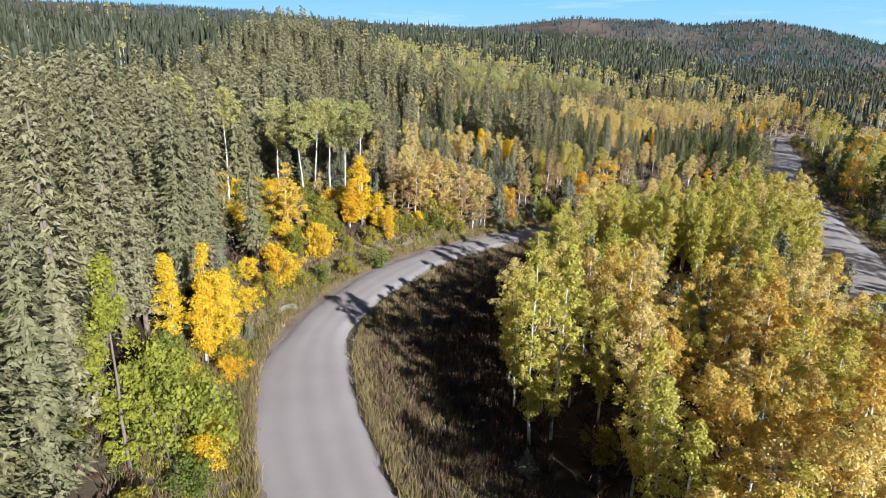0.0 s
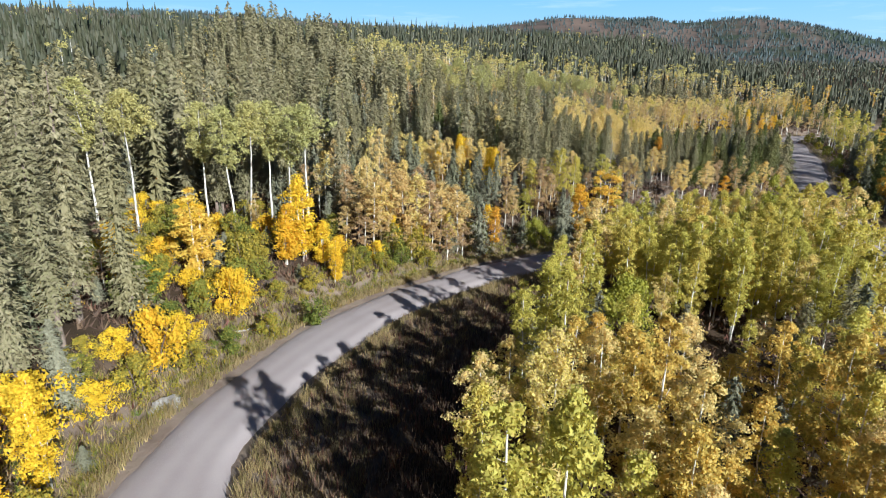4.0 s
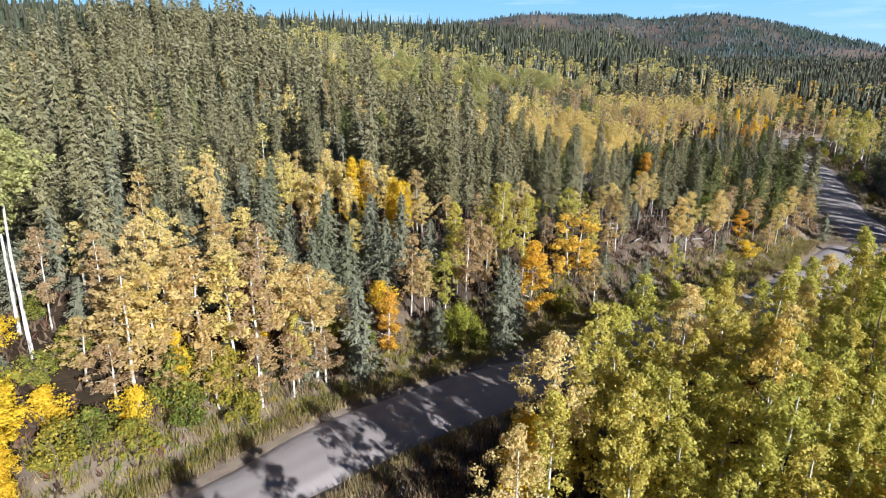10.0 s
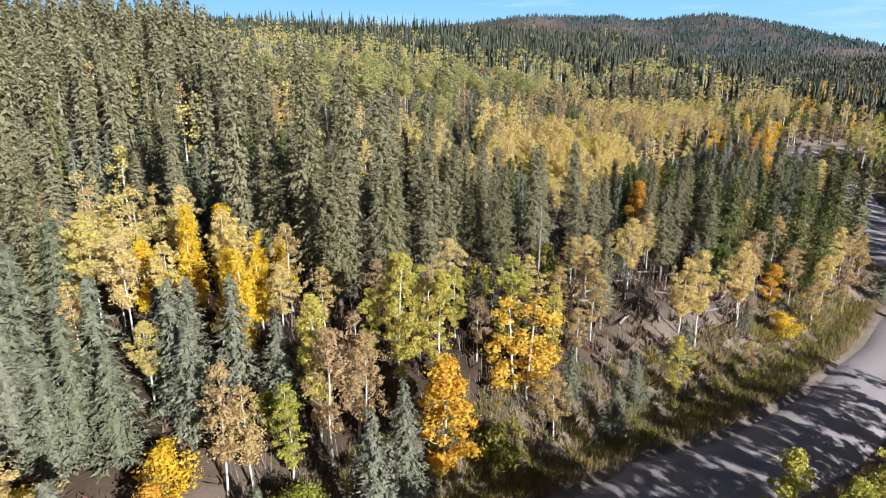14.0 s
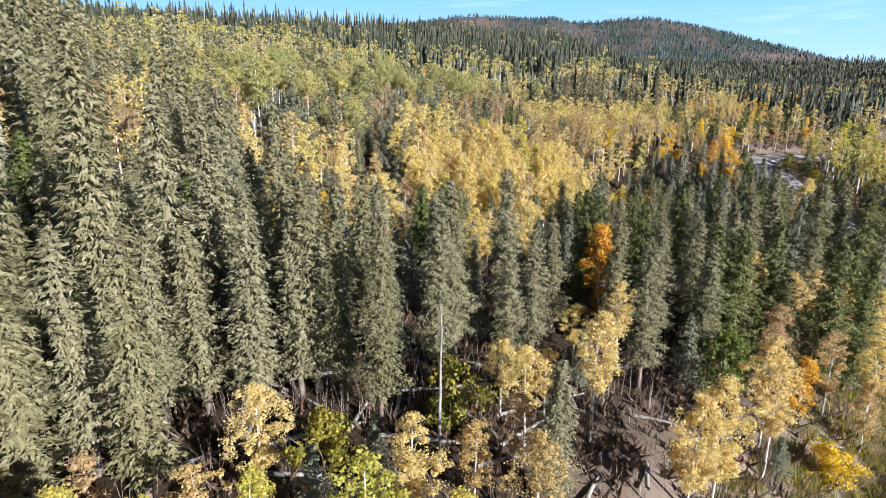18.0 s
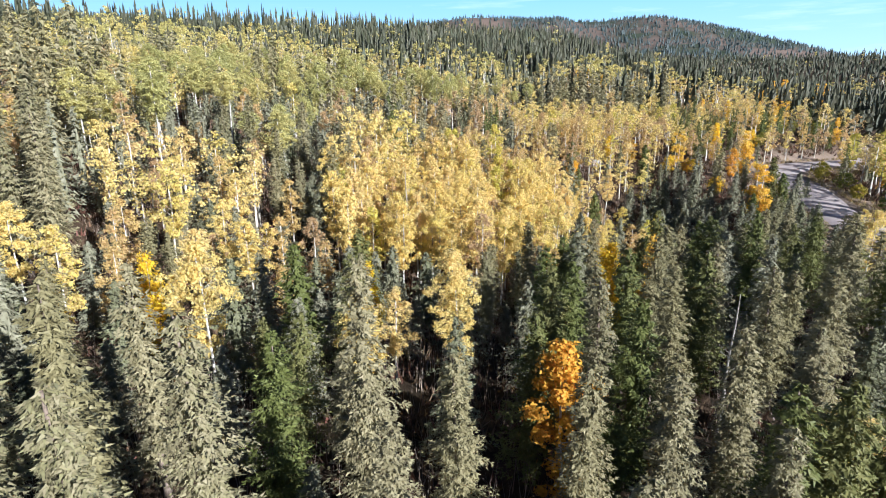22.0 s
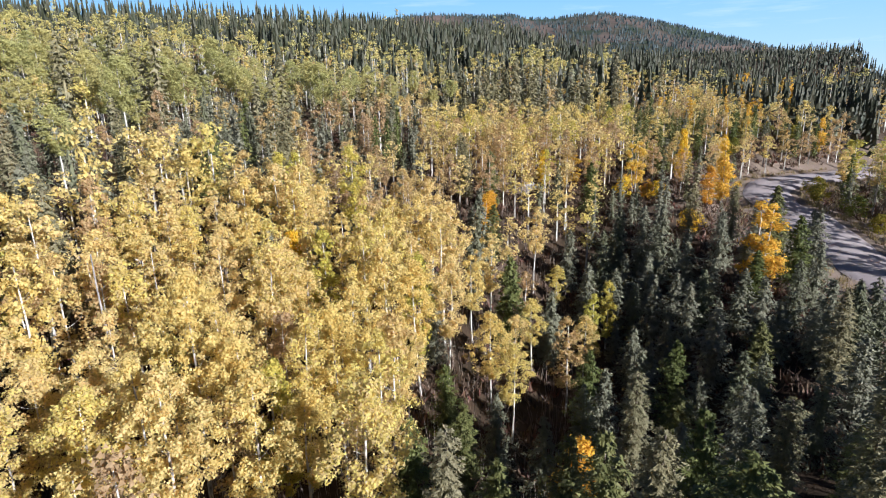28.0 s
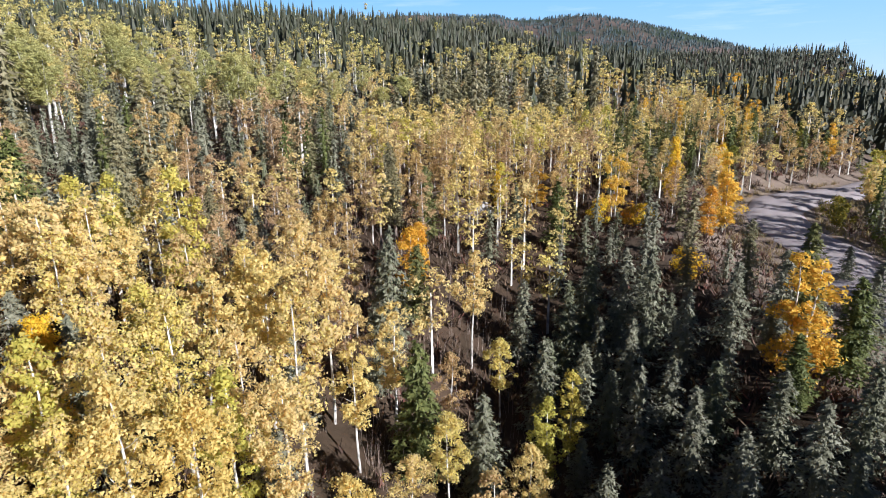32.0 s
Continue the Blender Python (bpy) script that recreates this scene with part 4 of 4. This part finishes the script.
plant("young", 82.9, 182.0, 7.8)
plant("young", 83.6, 179.6, 7.9)
plant("young", 75.0, 177.4, 6.7)
plant("young", 77.4, 177.0, 5.8)
plant("young", 78.3, 171.8, 6.0)
plant("young", 79.3, 168.7, 5.2)
plant("young", 81.2, 169.9, 5.0)
plant("young", 79.1, 165.5, 4.5)
plant("young", 80.6, 161.6, 4.3)
plant("young", 75.5, 158.6, 4.1)
plant("young", 74.0, 167.8, 5.0)
plant("young", 84.5, 164.6, 5.1)
plant("young", 82.2, 159.7, 6.0)
plant("young", 82.4, 157.9, 6.3)
plant("young", 76.2, 183.9, 6.4)
plant("yelloworange", 86.7, 170.6, 7.8, width=1.3)
plant("goldshrub", 90.8, 185.5, 2.5)
plant("yelloworange", 103.0, 195.7, 8.1, width=1.3)
plant("orange", 97.8, 192.2, 4.9, width=1.2)
plant("gold", 123.3, 197.6, 7.6)
plant("gold", 127.4, 196.4, 6.2)
plant("young", 104.7, 183.5, 3.2)
plant("gold", 107.4, 213.4, 4.9)
plant("gold", 103.7, 212.7, 4.0)
plant("gold", 79.1, 205.9, 7.6)
plant("spruce", 69.4, 200.8, 8.1)
plant("spruce", 63.0, 220.6, 8.5)
plant("yellow", 81.7, 204.8, 5.2)
plant("yelloworange", 85.6, 204.3, 4.6, width=1.3)
plant("young", 81.6, 199.0, 5.2)
plant("goldshrub", 90.6, 199.1, 2.4)
plant("goldshrub", 93.6, 196.2, 2.3)
plant("yelloworange", 92.4, 197.1, 2.6, width=1.3)
plant("yelloworange", 115.0, 212.6, 6.0)
plant("yelloworange", 127.0, 240.0, 6.5, width=1.6)
for x, y, h in [(158, 268, 8), (163, 272, 10), (168, 270, 8), (183, 277, 9), (187, 281, 8), (176, 264, 7), (188, 297, 10), (150, 252, 7), (204, 290, 8), (196, 286, 9)]:
    plant("yelloworange", x, y, h, width=1.2)
for x, y, h in [(128, 201, 8), (131, 204, 7), (134, 200, 8), (138, 205, 7.5), (129, 195, 7), (136, 196, 7.5)]:
    plant("greengold", x, y, h, width=1.4)
plant("young", 42.6, 210.2, 8.9)
plant("young", 44.4, 210.5, 8.7)
plant("young", 28.7, 214.0, 7.0)
plant("tan", 56.6, 207.1, 6.9)
plant("yellow", 49.9, 173.9, 6.6)
plant("young", 54.5, 177.9, 5.7)
plant("spruce", 55.4, 188.8, 7.0)
plant("young", 57.0, 189.8, 4.6)
plant("young", 66.4, 182.8, 8.6)
plant("young", 69.7, 173.0, 6.5)
plant("young", 59.6, 170.1, 4.9)


def pick(shares, q):
    for kind, share in shares:
        q -= share
        if q <= 0:
            return kind
    return shares[-1][0]


# simple stand-ins for trees farther off, joined by kind
def far_spruce(height, radius, rand, tiers, n):
    """A stack of ragged, star-edged skirts."""
    g = Geo()
    lumps = rand.random(2) * 6.28
    for k in range(tiers):
        u = k / tiers
        r = radius * (1 - u) ** 0.58 * (0.8 + 0.25 * rand.random() + 0.14 * math.sin(13 * u + lumps[0]) + 0.1 * math.sin(29 * u + lumps[1]))
        a = np.arange(n) * 2 * np.pi / n + rand.random() * 3
        rr = r * np.where(np.arange(n) % 2, 0.55, 1.0) * (0.7 + 0.45 * rand.random(n))
        z0 = height * (0.05 + 0.9 * u)
        z1 = min(height, z0 + height * (1.6 / tiers + 0.05) * (1 - 0.3 * u))
        ring = np.stack([rr * np.cos(a), rr * np.sin(a), z0 + 0.04 * height * rand.random(n) * np.where(np.arange(n) % 2, 1.5, 0)], 1)
        g.add(np.vstack([ring, [(0.1 * r * rand.standard_normal(), 0.1 * r * rand.standard_normal(), z1)]]), [(i, (i + 1) % n, n) for i in range(n)])
    return g.arrays()


def far_leafy(height, radius, base, rand, leaves, size):
    g = leaf_cloud(crown_centres(height, radius, base, max(5, leaves // 16), rand, 0.5), 16, 0.17 * radius + 0.1, size, rand)
    t = Geo()
    tube(t, [(0, 0, -0.5), (0, 0, height * 0.8)], [0.17, 0.06], 3)
    return g.arrays(), t.arrays()


SHAPES = {}
for lod, nb, nl, ls in (("mid", (18, 10), 480, 0.165), ("far", (8, 7), 160, 0.28), ("horizon", (4, 6), 80, 0.36)):
    r = np.random.default_rng(5)
    # far and horizon spruces take the needles with shade in their colour
    for kind, mat, hh, rr, base in (("spruce", SPRUCE if lod == "mid" else SHADEDSPRUCE, 17, 1.9 if lod == "mid" else 1.75, 0), ("young", BLUE, 8, 1.75, 0), ("pine", PINE, 10, 1.9, 0), ("gold", GOLD, 10, 2.2, 4.4), ("bronze", BRONZE, 10, 2.0, 2.6),
                                    ("greengold", GREENGOLD, 10.5, 1.8, 3), ("pale", HILLPALE, 17, 3.6, 11), ("tan", TAN, 8.5, 2.0, 3.4), ("yellow", YELLOW, 8, 1.5, 0.9), ("orange", ORANGE, 7, 1.4, 0.7), ("yelloworange", AMBER, 7, 1.5, 0.7), ("lime", LIME, 9, 1.7, 0.6)):
        if kind in ("spruce", "young", "pine"):
            if lod == "mid":
                SHAPES[lod, kind] = (mat, [(spruce_crown(hh, rr * 0.9, 80, r, 0.06, 0.45, 0.5 if kind == "spruce" else 0.75, 6, 0.034 * hh).arrays(), None) for _ in range(5)])
            else:
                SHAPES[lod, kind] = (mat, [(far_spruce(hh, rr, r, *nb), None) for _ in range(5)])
        else:
            SHAPES[lod, kind] = (mat, [far_leafy(hh, rr, base, r, nl, ls) for _ in range(5)])
POOL = {}
STEMS = Geo()


def scatter(lod, kind, x, y, z, s):
    mat, shapes = SHAPES[lod, kind]
    (v, f), trunk = shapes[int(rng.integers(5))]
    a = rng.uniform(0, 6.28)
    c, d = math.cos(a), math.sin(a)
    turn = np.array([[c, d, 0], [-d, c, 0], [0, 0, 1]])
    sc = np.array([s**0.6, s**0.6, s])
    POOL.setdefault((lod, kind), Geo()).add((v * sc) @ turn + (x, y, z - 0.05), f, rng.random())
    if trunk is not None:
        STEMS.add((trunk[0] * sc) @ turn + (x, y, z - 0.05), trunk[1])


# spots on a jittered grid, thinned by the room each kind needs
def spots(step, x0, x1, y0, y1):
    gx, gy = np.meshgrid(np.arange(x0, x1, step), np.arange(y0, y1, step))
    return np.stack([gx.ravel(), gy.ravel()], 1) + rng.uniform(-0.48, 0.48, (gx.size, 2)) * step


LOOKS = {"bronze": "amber-gold aspens", "spruce": "dull green spruces", "young": "blue-green young spruces", "pine": "green pines", "gold": "golden aspens", "greengold": "yellow-green aspens", "pale": "pale green aspens",
         "tan": "faded tan aspens", "yellow": "bright yellow poplars", "orange": "orange poplars", "yelloworange": "amber poplars", "lime": "yellow-green poplars"}
LIMIT = {"spruce": 280, "young": 300, "gold": 220, "bronze": 75, "greengold": 220, "tan": 200, "pine": 120}
candidates = spots(1.5, -75, 150, 8, 262)
rng.shuffle(candidates)
cells = {}
for x, y, room in PLACED:
    cells.setdefault((int(x // 4), int(y // 4)), []).append((x, y, room))


def free(x, y, room):
    i, k = int(x // 4), int(y // 4)
    for a in (i - 1, i, i + 1):
        for b in (k - 1, k, k + 1):
            for px, py, pr in cells.get((a, b), ()):
                if (px - x) ** 2 + (py - y) ** 2 < (0.5 * (room + 2 * pr)) ** 2:
                    return False
    return True


chosen = []
cz, croad, cside = land(candidates[:, 0], candidates[:, 1])
for (x, y), z, road, w in zip(candidates, cz, croad, cside):
    found = zone(x, y, road, w)
    if not found:
        continue
    shares, gap, tall = found
    if not free(x, y, gap):
        continue
    kind = pick(shares, rng.random())
    cells.setdefault((int(x // 4), int(y // 4)), []).append((x, y, gap / 2))
    chosen.append((x, y, kind, z, tall))
ch = np.array([(x, y) for x, y, *_ in chosen])
reach = np.min(np.hypot(ch[:, None, 0] - FLOWN[None, ::3, 0], ch[:, None, 1] - FLOWN[None, ::3, 1]), axis=1)
for i in np.argsort(reach):
    x, y, kind, z, tall = chosen[i]
    tall *= {"young": 0.75, "pine": 0.95, "tan": 0.9, "yellow": 0.9, "spruce": 1.0}.get(kind, 1.0)
    tall = min(tall, {"young": 8.5, "gold": 8.6, "tan": 7.6, "yellow": 7.5, "shrub": 2.7, "goldshrub": 2.8}.get(kind, 30))
    if kind == "spruce" and y > 205 and x < 50:  # old spruces on the rise
        tall *= 1.3
    tall *= float(np.clip(rng.normal(1, 0.08 if kind == "greengold" else 0.15), 0.6, 1.3))
    if kind not in LOOKS or COUNT[kind] < LIMIT.get(kind, 120):
        plant(kind, x, y, tall, float(z))
    else:
        scatter("mid", kind, x, y, z, tall / HEIGHT[kind])

# the wider forest up the slopes
wide = []
for step, r0, r1 in ((3.7, 0, 300), (6.4, 300, 900)):
    c = spots(step, -620, 760, 30, 1000)
    d = np.hypot(c[:, 0] - 30, c[:, 1] - 100)
    inner = (c[:, 0] > -75) & (c[:, 0] < 150) & (c[:, 1] < 262)
    bear = np.degrees(np.arctan2(c[:, 0] - 10, c[:, 1] + 60))
    wide.append(c[(d >= r0) & (d < r1) & ~inner & (bear > -42) & (bear < 72)])
wide = np.concatenate(wide)
wz, wroad, ww = land(wide[:, 0], wide[:, 1])
patch = wave(wide[:, 0], wide[:, 1], 24.0, 8) + 0.7 * wave(wide[:, 0], wide[:, 1], 9.0, 9)
for (x, y), z, road, n in zip(wide, wz, wroad, patch):
    if road < 6:
        continue
    q = rng.random()
    hillside = math.exp(-(((x - 5) / 56) ** 2) - ((y - 280) / 48) ** 2) + math.exp(-(((x - 100) / 40) ** 2) - ((y - 292) / 14) ** 2)
    tall = 0.74 - 0.22 * float(smooth(x - 0.3 * y, 20, 110))
    plain = math.exp(-(((x + 180) / 110) ** 2) - ((y - 430) / 110) ** 2)  # open heath with thin autumn growth
    if plain > 0.5 and q < 0.75:
        if q > 0.4:
            continue
        kind, tall = ("tan" if q < 0.16 else "gold" if q < 0.26 else "yelloworange" if q < 0.3 else "pale"), 0.5
    elif hillside > 0.4 and q < 0.8:
        kind, tall = ("pale", 0.66) if q < 0.42 else ("young", 0.85) if q < 0.62 else ("gold", 0.75) if q < 0.72 else ("tan", 0.8)
    elif hillside > 0.25 and q < 0.3:
        kind, tall = "pale", 0.66
    elif (n > 1.25 and x > 0) or (x > 90 and y < 300 and n > 0.2):
        kind = "gold" if q < 0.5 else "pale" if q < 0.62 else "tan" if q < 0.8 else "yelloworange" if x > 100 else "young"
    elif q < 0.04:
        kind = "tan" if q < 0.015 else "pale"
    else:
        kind = "spruce" if q < 0.86 else "young"
    if kind == "spruce" and x < 60 and y < 420:
        tall *= 1.06 if math.hypot(x - 30, y - 100) < 260 else 0.72
    s = tall * float(np.clip(rng.normal(1.0, 0.17), 0.55, 1.4))
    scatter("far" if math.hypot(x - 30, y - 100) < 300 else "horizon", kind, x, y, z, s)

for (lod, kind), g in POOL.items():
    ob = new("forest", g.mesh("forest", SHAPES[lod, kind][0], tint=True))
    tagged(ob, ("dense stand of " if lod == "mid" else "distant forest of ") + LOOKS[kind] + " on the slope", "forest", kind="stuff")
tagged(new("forest_trunks", STEMS.mesh("forest_trunks", ASPEN_BARK)), "many thin pale trunks among the autumn crowns", "forest", kind="stuff")

# woods on the far hills
hill = Geo()
n = 26000
ba, bd = np.radians(rng.uniform(-45, 62, n)), rng.uniform(900, 3400, n) ** 1.0
hx, hy = 30 + bd * np.sin(ba), 100 + bd * np.cos(ba)
hz = land(hx, hy)[0]
bare = (wave(hx, hy, 210.0, 11) > 0.45) | ((np.degrees(ba) > 6) & (np.degrees(ba) < 15) & (bd > 2200) & (wave(hx, hy, 120.0, 12) > -0.5))
for x, y, z, q, gap in zip(hx, hy, hz, rng.random(n), bare):
    if gap and q < 0.8:
        continue
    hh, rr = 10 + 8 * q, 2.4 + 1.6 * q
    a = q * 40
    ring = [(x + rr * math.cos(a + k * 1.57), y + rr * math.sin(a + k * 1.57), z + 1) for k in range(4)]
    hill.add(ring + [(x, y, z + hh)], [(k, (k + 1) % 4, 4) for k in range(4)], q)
tagged(new("hill_forest", hill.mesh("hill_forest", HAZESPRUCE, tint=True)), "dark conifers scattered over the far hills", "forest", kind="stuff")

# masters that found no place are taken away
for fine, table in ((True, FINE), (False, MASTERS)):
    for kind, options in table.items():
        for ob in options[USED.get((kind, fine), 0) :]:
            for gone in (*ob.children, ob):
                bpy.data.objects.remove(gone)


# ---- undergrowth ----
def tufts(points, blades, high, wide, lean, rand):
    """Upright blades in tufts, one triangle each."""
    p = np.repeat(points, blades, axis=0)
    n = len(p)
    p = p + np.column_stack([rand.standard_normal((n, 2)) * 0.16, np.zeros(n)])
    a = rand.random(n) * 6.28
    h = high * (0.55 + 0.7 * rand.random(n))
    side = np.stack([np.cos(a), np.sin(a), 0 * a], 1) * wide
    tip = p + np.column_stack([rand.standard_normal((n, 2)) * lean, h])
    g = Geo()
    g.add(np.stack([p - side, p + side, tip], 1).reshape(-1, 3) - (0, 0, 0.03), np.arange(3 * n))
    g.t = [np.repeat(np.repeat(rand.random(len(points)), blades), 3)]
    return g


def sown(count, x0, x1, y0, y1, keep):
    x, y = rng.uniform(x0, x1, count), rng.uniform(y0, y1, count)
    z, road, w = land(x, y)
    ok = keep(x, y, road, w)
    return np.column_stack([x, y, z])[ok]


def beside(line, count, near, far):
    """Spots along both edges of a road, thickest at its rim."""
    at = rng.uniform(0, len(line) - 1.01, count)
    i = at.astype(int)
    d = line[i + 1] - line[i]
    p = line[i] + d * (at - i)[:, None]
    d = d / np.linalg.norm(d, axis=1)[:, None]
    off = (near + (far - near) * rng.random(count) ** 1.6) * rng.choice((-1, 1), count)
    x, y = p[:, 0] - d[:, 1] * off, p[:, 1] + d[:, 0] * off
    z, road, w = land(x, y)
    keep = (road > near - 0.1) & (y > 8) & (y < 215)
    return np.column_stack([x, y, z])[keep]


verge_tufts = np.vstack([beside(LOOP[8:], 15000, 3.5, 10.0), beside(MAIN[40:], 7000, 4.1, 9.5)])
tagged(new("grass", tufts(verge_tufts, 11, 0.6, 0.026, 0.16, rng).mesh("grass", GRASS, tint=True)), "dry tan grass along the road verges", "grass", kind="stuff")
low = beside(LOOP[8:], 6000, 4.2, 10.0)
low = low[nearest(OUTER, low[:, 0], low[:, 1])[1] > 0]
tagged(new("low_growth", tufts(low, 16, 0.5, 0.045, 0.26, rng).mesh("low_growth", SHRUB, tint=True)), "low green and yellow weeds beside the road", "weeds", kind="stuff")
clearing = sown(9000, -8, 24, 16, 84, lambda x, y, r, w: (w < 0) & (r > 4.5) & (x < 7 + 0.5 * np.clip(y - 45, 0, None)))
tagged(new("brush", tufts(clearing, 8, 0.85, 0.045, 0.2, rng).mesh("brush", BRUSH, tint=True)), "brown dead weeds and brush in the clearing", "brush", kind="stuff")
floor = sown(52000, -45, 150, 20, 250, lambda x, y, r, w: (r > 6.5) & ((w > 0) | (x > 8)) & (((x - 50) / 6) ** 2 + ((y - 107) / 3) ** 2 > 1))
tagged(new("undergrowth", tufts(floor, 6, 0.7, 0.10, 0.35, rng).mesh("undergrowth", BRUSH, tint=True)), "low brown and red undergrowth between the trees", "undergrowth", kind="stuff")

bare_stems = sown(6500, 12, 78, 94, 212, lambda x, y, r, w: (r > 7) & (w > 0) & (wave(x, y, 11.0, 13) > -0.3))
tagged(new("saplings", tufts(bare_stems, 3, 2.3, 0.013, 0.25, rng).mesh("saplings", TWIG, tint=True)), "thin leafless grey and tan saplings between the trees", "saplings", kind="stuff")

# fallen grey trunks among the spruces and on the bank
AMONG_SPRUCES = [(26, 112, 20, 5), (28, 114, 70, 4), (31, 111, -15, 6), (36, 112, 35, 5), (39, 115, 80, 4), (24, 116, -40, 5), (44, 118, 10, 4), (41, 110, 60, 3), (33, 116, 5, 6), (49, 115, 50, 4), (27, 118, 15, 6), (30, 119, 55, 5), (23, 113, 85, 4), (34, 119, -30, 5)]
ON_THE_BANK = [(46, 112, 25, 4), (52, 113, -20, 4), (29, 109, -35, 4), (35, 110, 15, 5), (38, 109, 50, 4), (33, 113, -60, 5), (37, 114, 20, 6), (42, 113, -25, 4), (30, 116, 80, 5), (22, 111, 30, 4), (26, 109, -10, 4), (40, 117, -50, 5), (-13, 62, 40, 4), (-19, 74, -25, 5)]
for i, (x, y, turn, ln) in enumerate(AMONG_SPRUCES + ON_THE_BANK):
    g = Geo()
    r = np.random.default_rng(300 + i)
    tube(g, [(-ln / 2, 0, 0), (-ln / 6, 0.1 * r.random(), 0.03), (ln / 4, 0.15 * r.random(), 0.0), (ln / 2, 0, 0.02)], [0.11, 0.10, 0.08, 0.05], 7)
    log = tagged(new("fallen_log", g.mesh("fallen_log", DEAD_WOOD, True)), "grey fallen trunk lying in the brush", "log", "fallen logs")
    log.matrix_world = pose(x, y, float(land(x, y)[0][0]) + 0.08, 0, 3, turn)


# a pale heap of dug earth and a boulder behind the small spruces
def lump(name, label, category, x, y, size, mat, seed):
    r = np.random.default_rng(seed)
    bm = bmesh.new()
    bmesh.ops.create_icosphere(bm, subdivisions=3, radius=1.0)
    ph = r.random(6) * 6.28
    for v in bm.verts:
        c = v.co
        k = 1 + 0.13 * math.sin(3.1 * c.x + ph[0]) + 0.11 * math.sin(4.3 * c.y + ph[1]) + 0.09 * math.sin(6.7 * c.z + 3 * c.x + ph[2]) + 0.05 * math.sin(11 * c.y - 7 * c.x + ph[3])
        v.co = Vector((c.x * size[0], c.y * size[1], c.z * size[2])) * k
    me = bpy.data.meshes.new(name)
    bm.to_mesh(me)
    bm.free()
    me.materials.append(mat)
    ob = tagged(new(name, me), label, category)
    ob.matrix_world = pose(x, y, float(land(x, y)[0][0]) - 0.12 * size[2], 0, 0, 40 * seed)
    return ob


def earth_material(name, light, dark, scale):
    m, n, l = material(name)
    tc = n.new("ShaderNodeTexCoord")
    a = noise_node(n, l, scale, 7, 0.65, tc.outputs["Object"])
    r = ramp(n, [(0.35, dark), (0.6, light)])
    l.new(a.outputs[0], r.inputs[0])
    l.new(r.outputs[0], n["Principled BSDF"].inputs["Base Color"])
    n["Principled BSDF"].inputs["Roughness"].default_value = 0.9
    b = n.new("ShaderNodeBump")
    b.inputs["Strength"].default_value, b.inputs["Distance"].default_value = 0.6, 0.12
    l.new(a.outputs[0], b.inputs["Height"])
    l.new(b.outputs[0], n["Principled BSDF"].inputs["Normal"])
    return m


EARTH, STONE = earth_material("pale_earth", (0.46, 0.36, 0.27), (0.27, 0.20, 0.14), 1.4), earth_material("pale_stone", (0.55, 0.53, 0.49), (0.33, 0.31, 0.28), 2.2)
lump("earth_mound", "low mound of pale bare earth among young spruces", "earth mound", 76.5, 205.5, (4.2, 2.2, 1.5), EARTH, 3)
lump("boulder", "big pale grey boulder behind young spruces", "boulder", 79.6, 204.6, (1.3, 1.0, 1.2), STONE, 5)
lump("rock", "low grey rock in the grass beside the road", "rock", -14.6, 50.5, (1.3, 1.0, 0.5), STONE, 7)
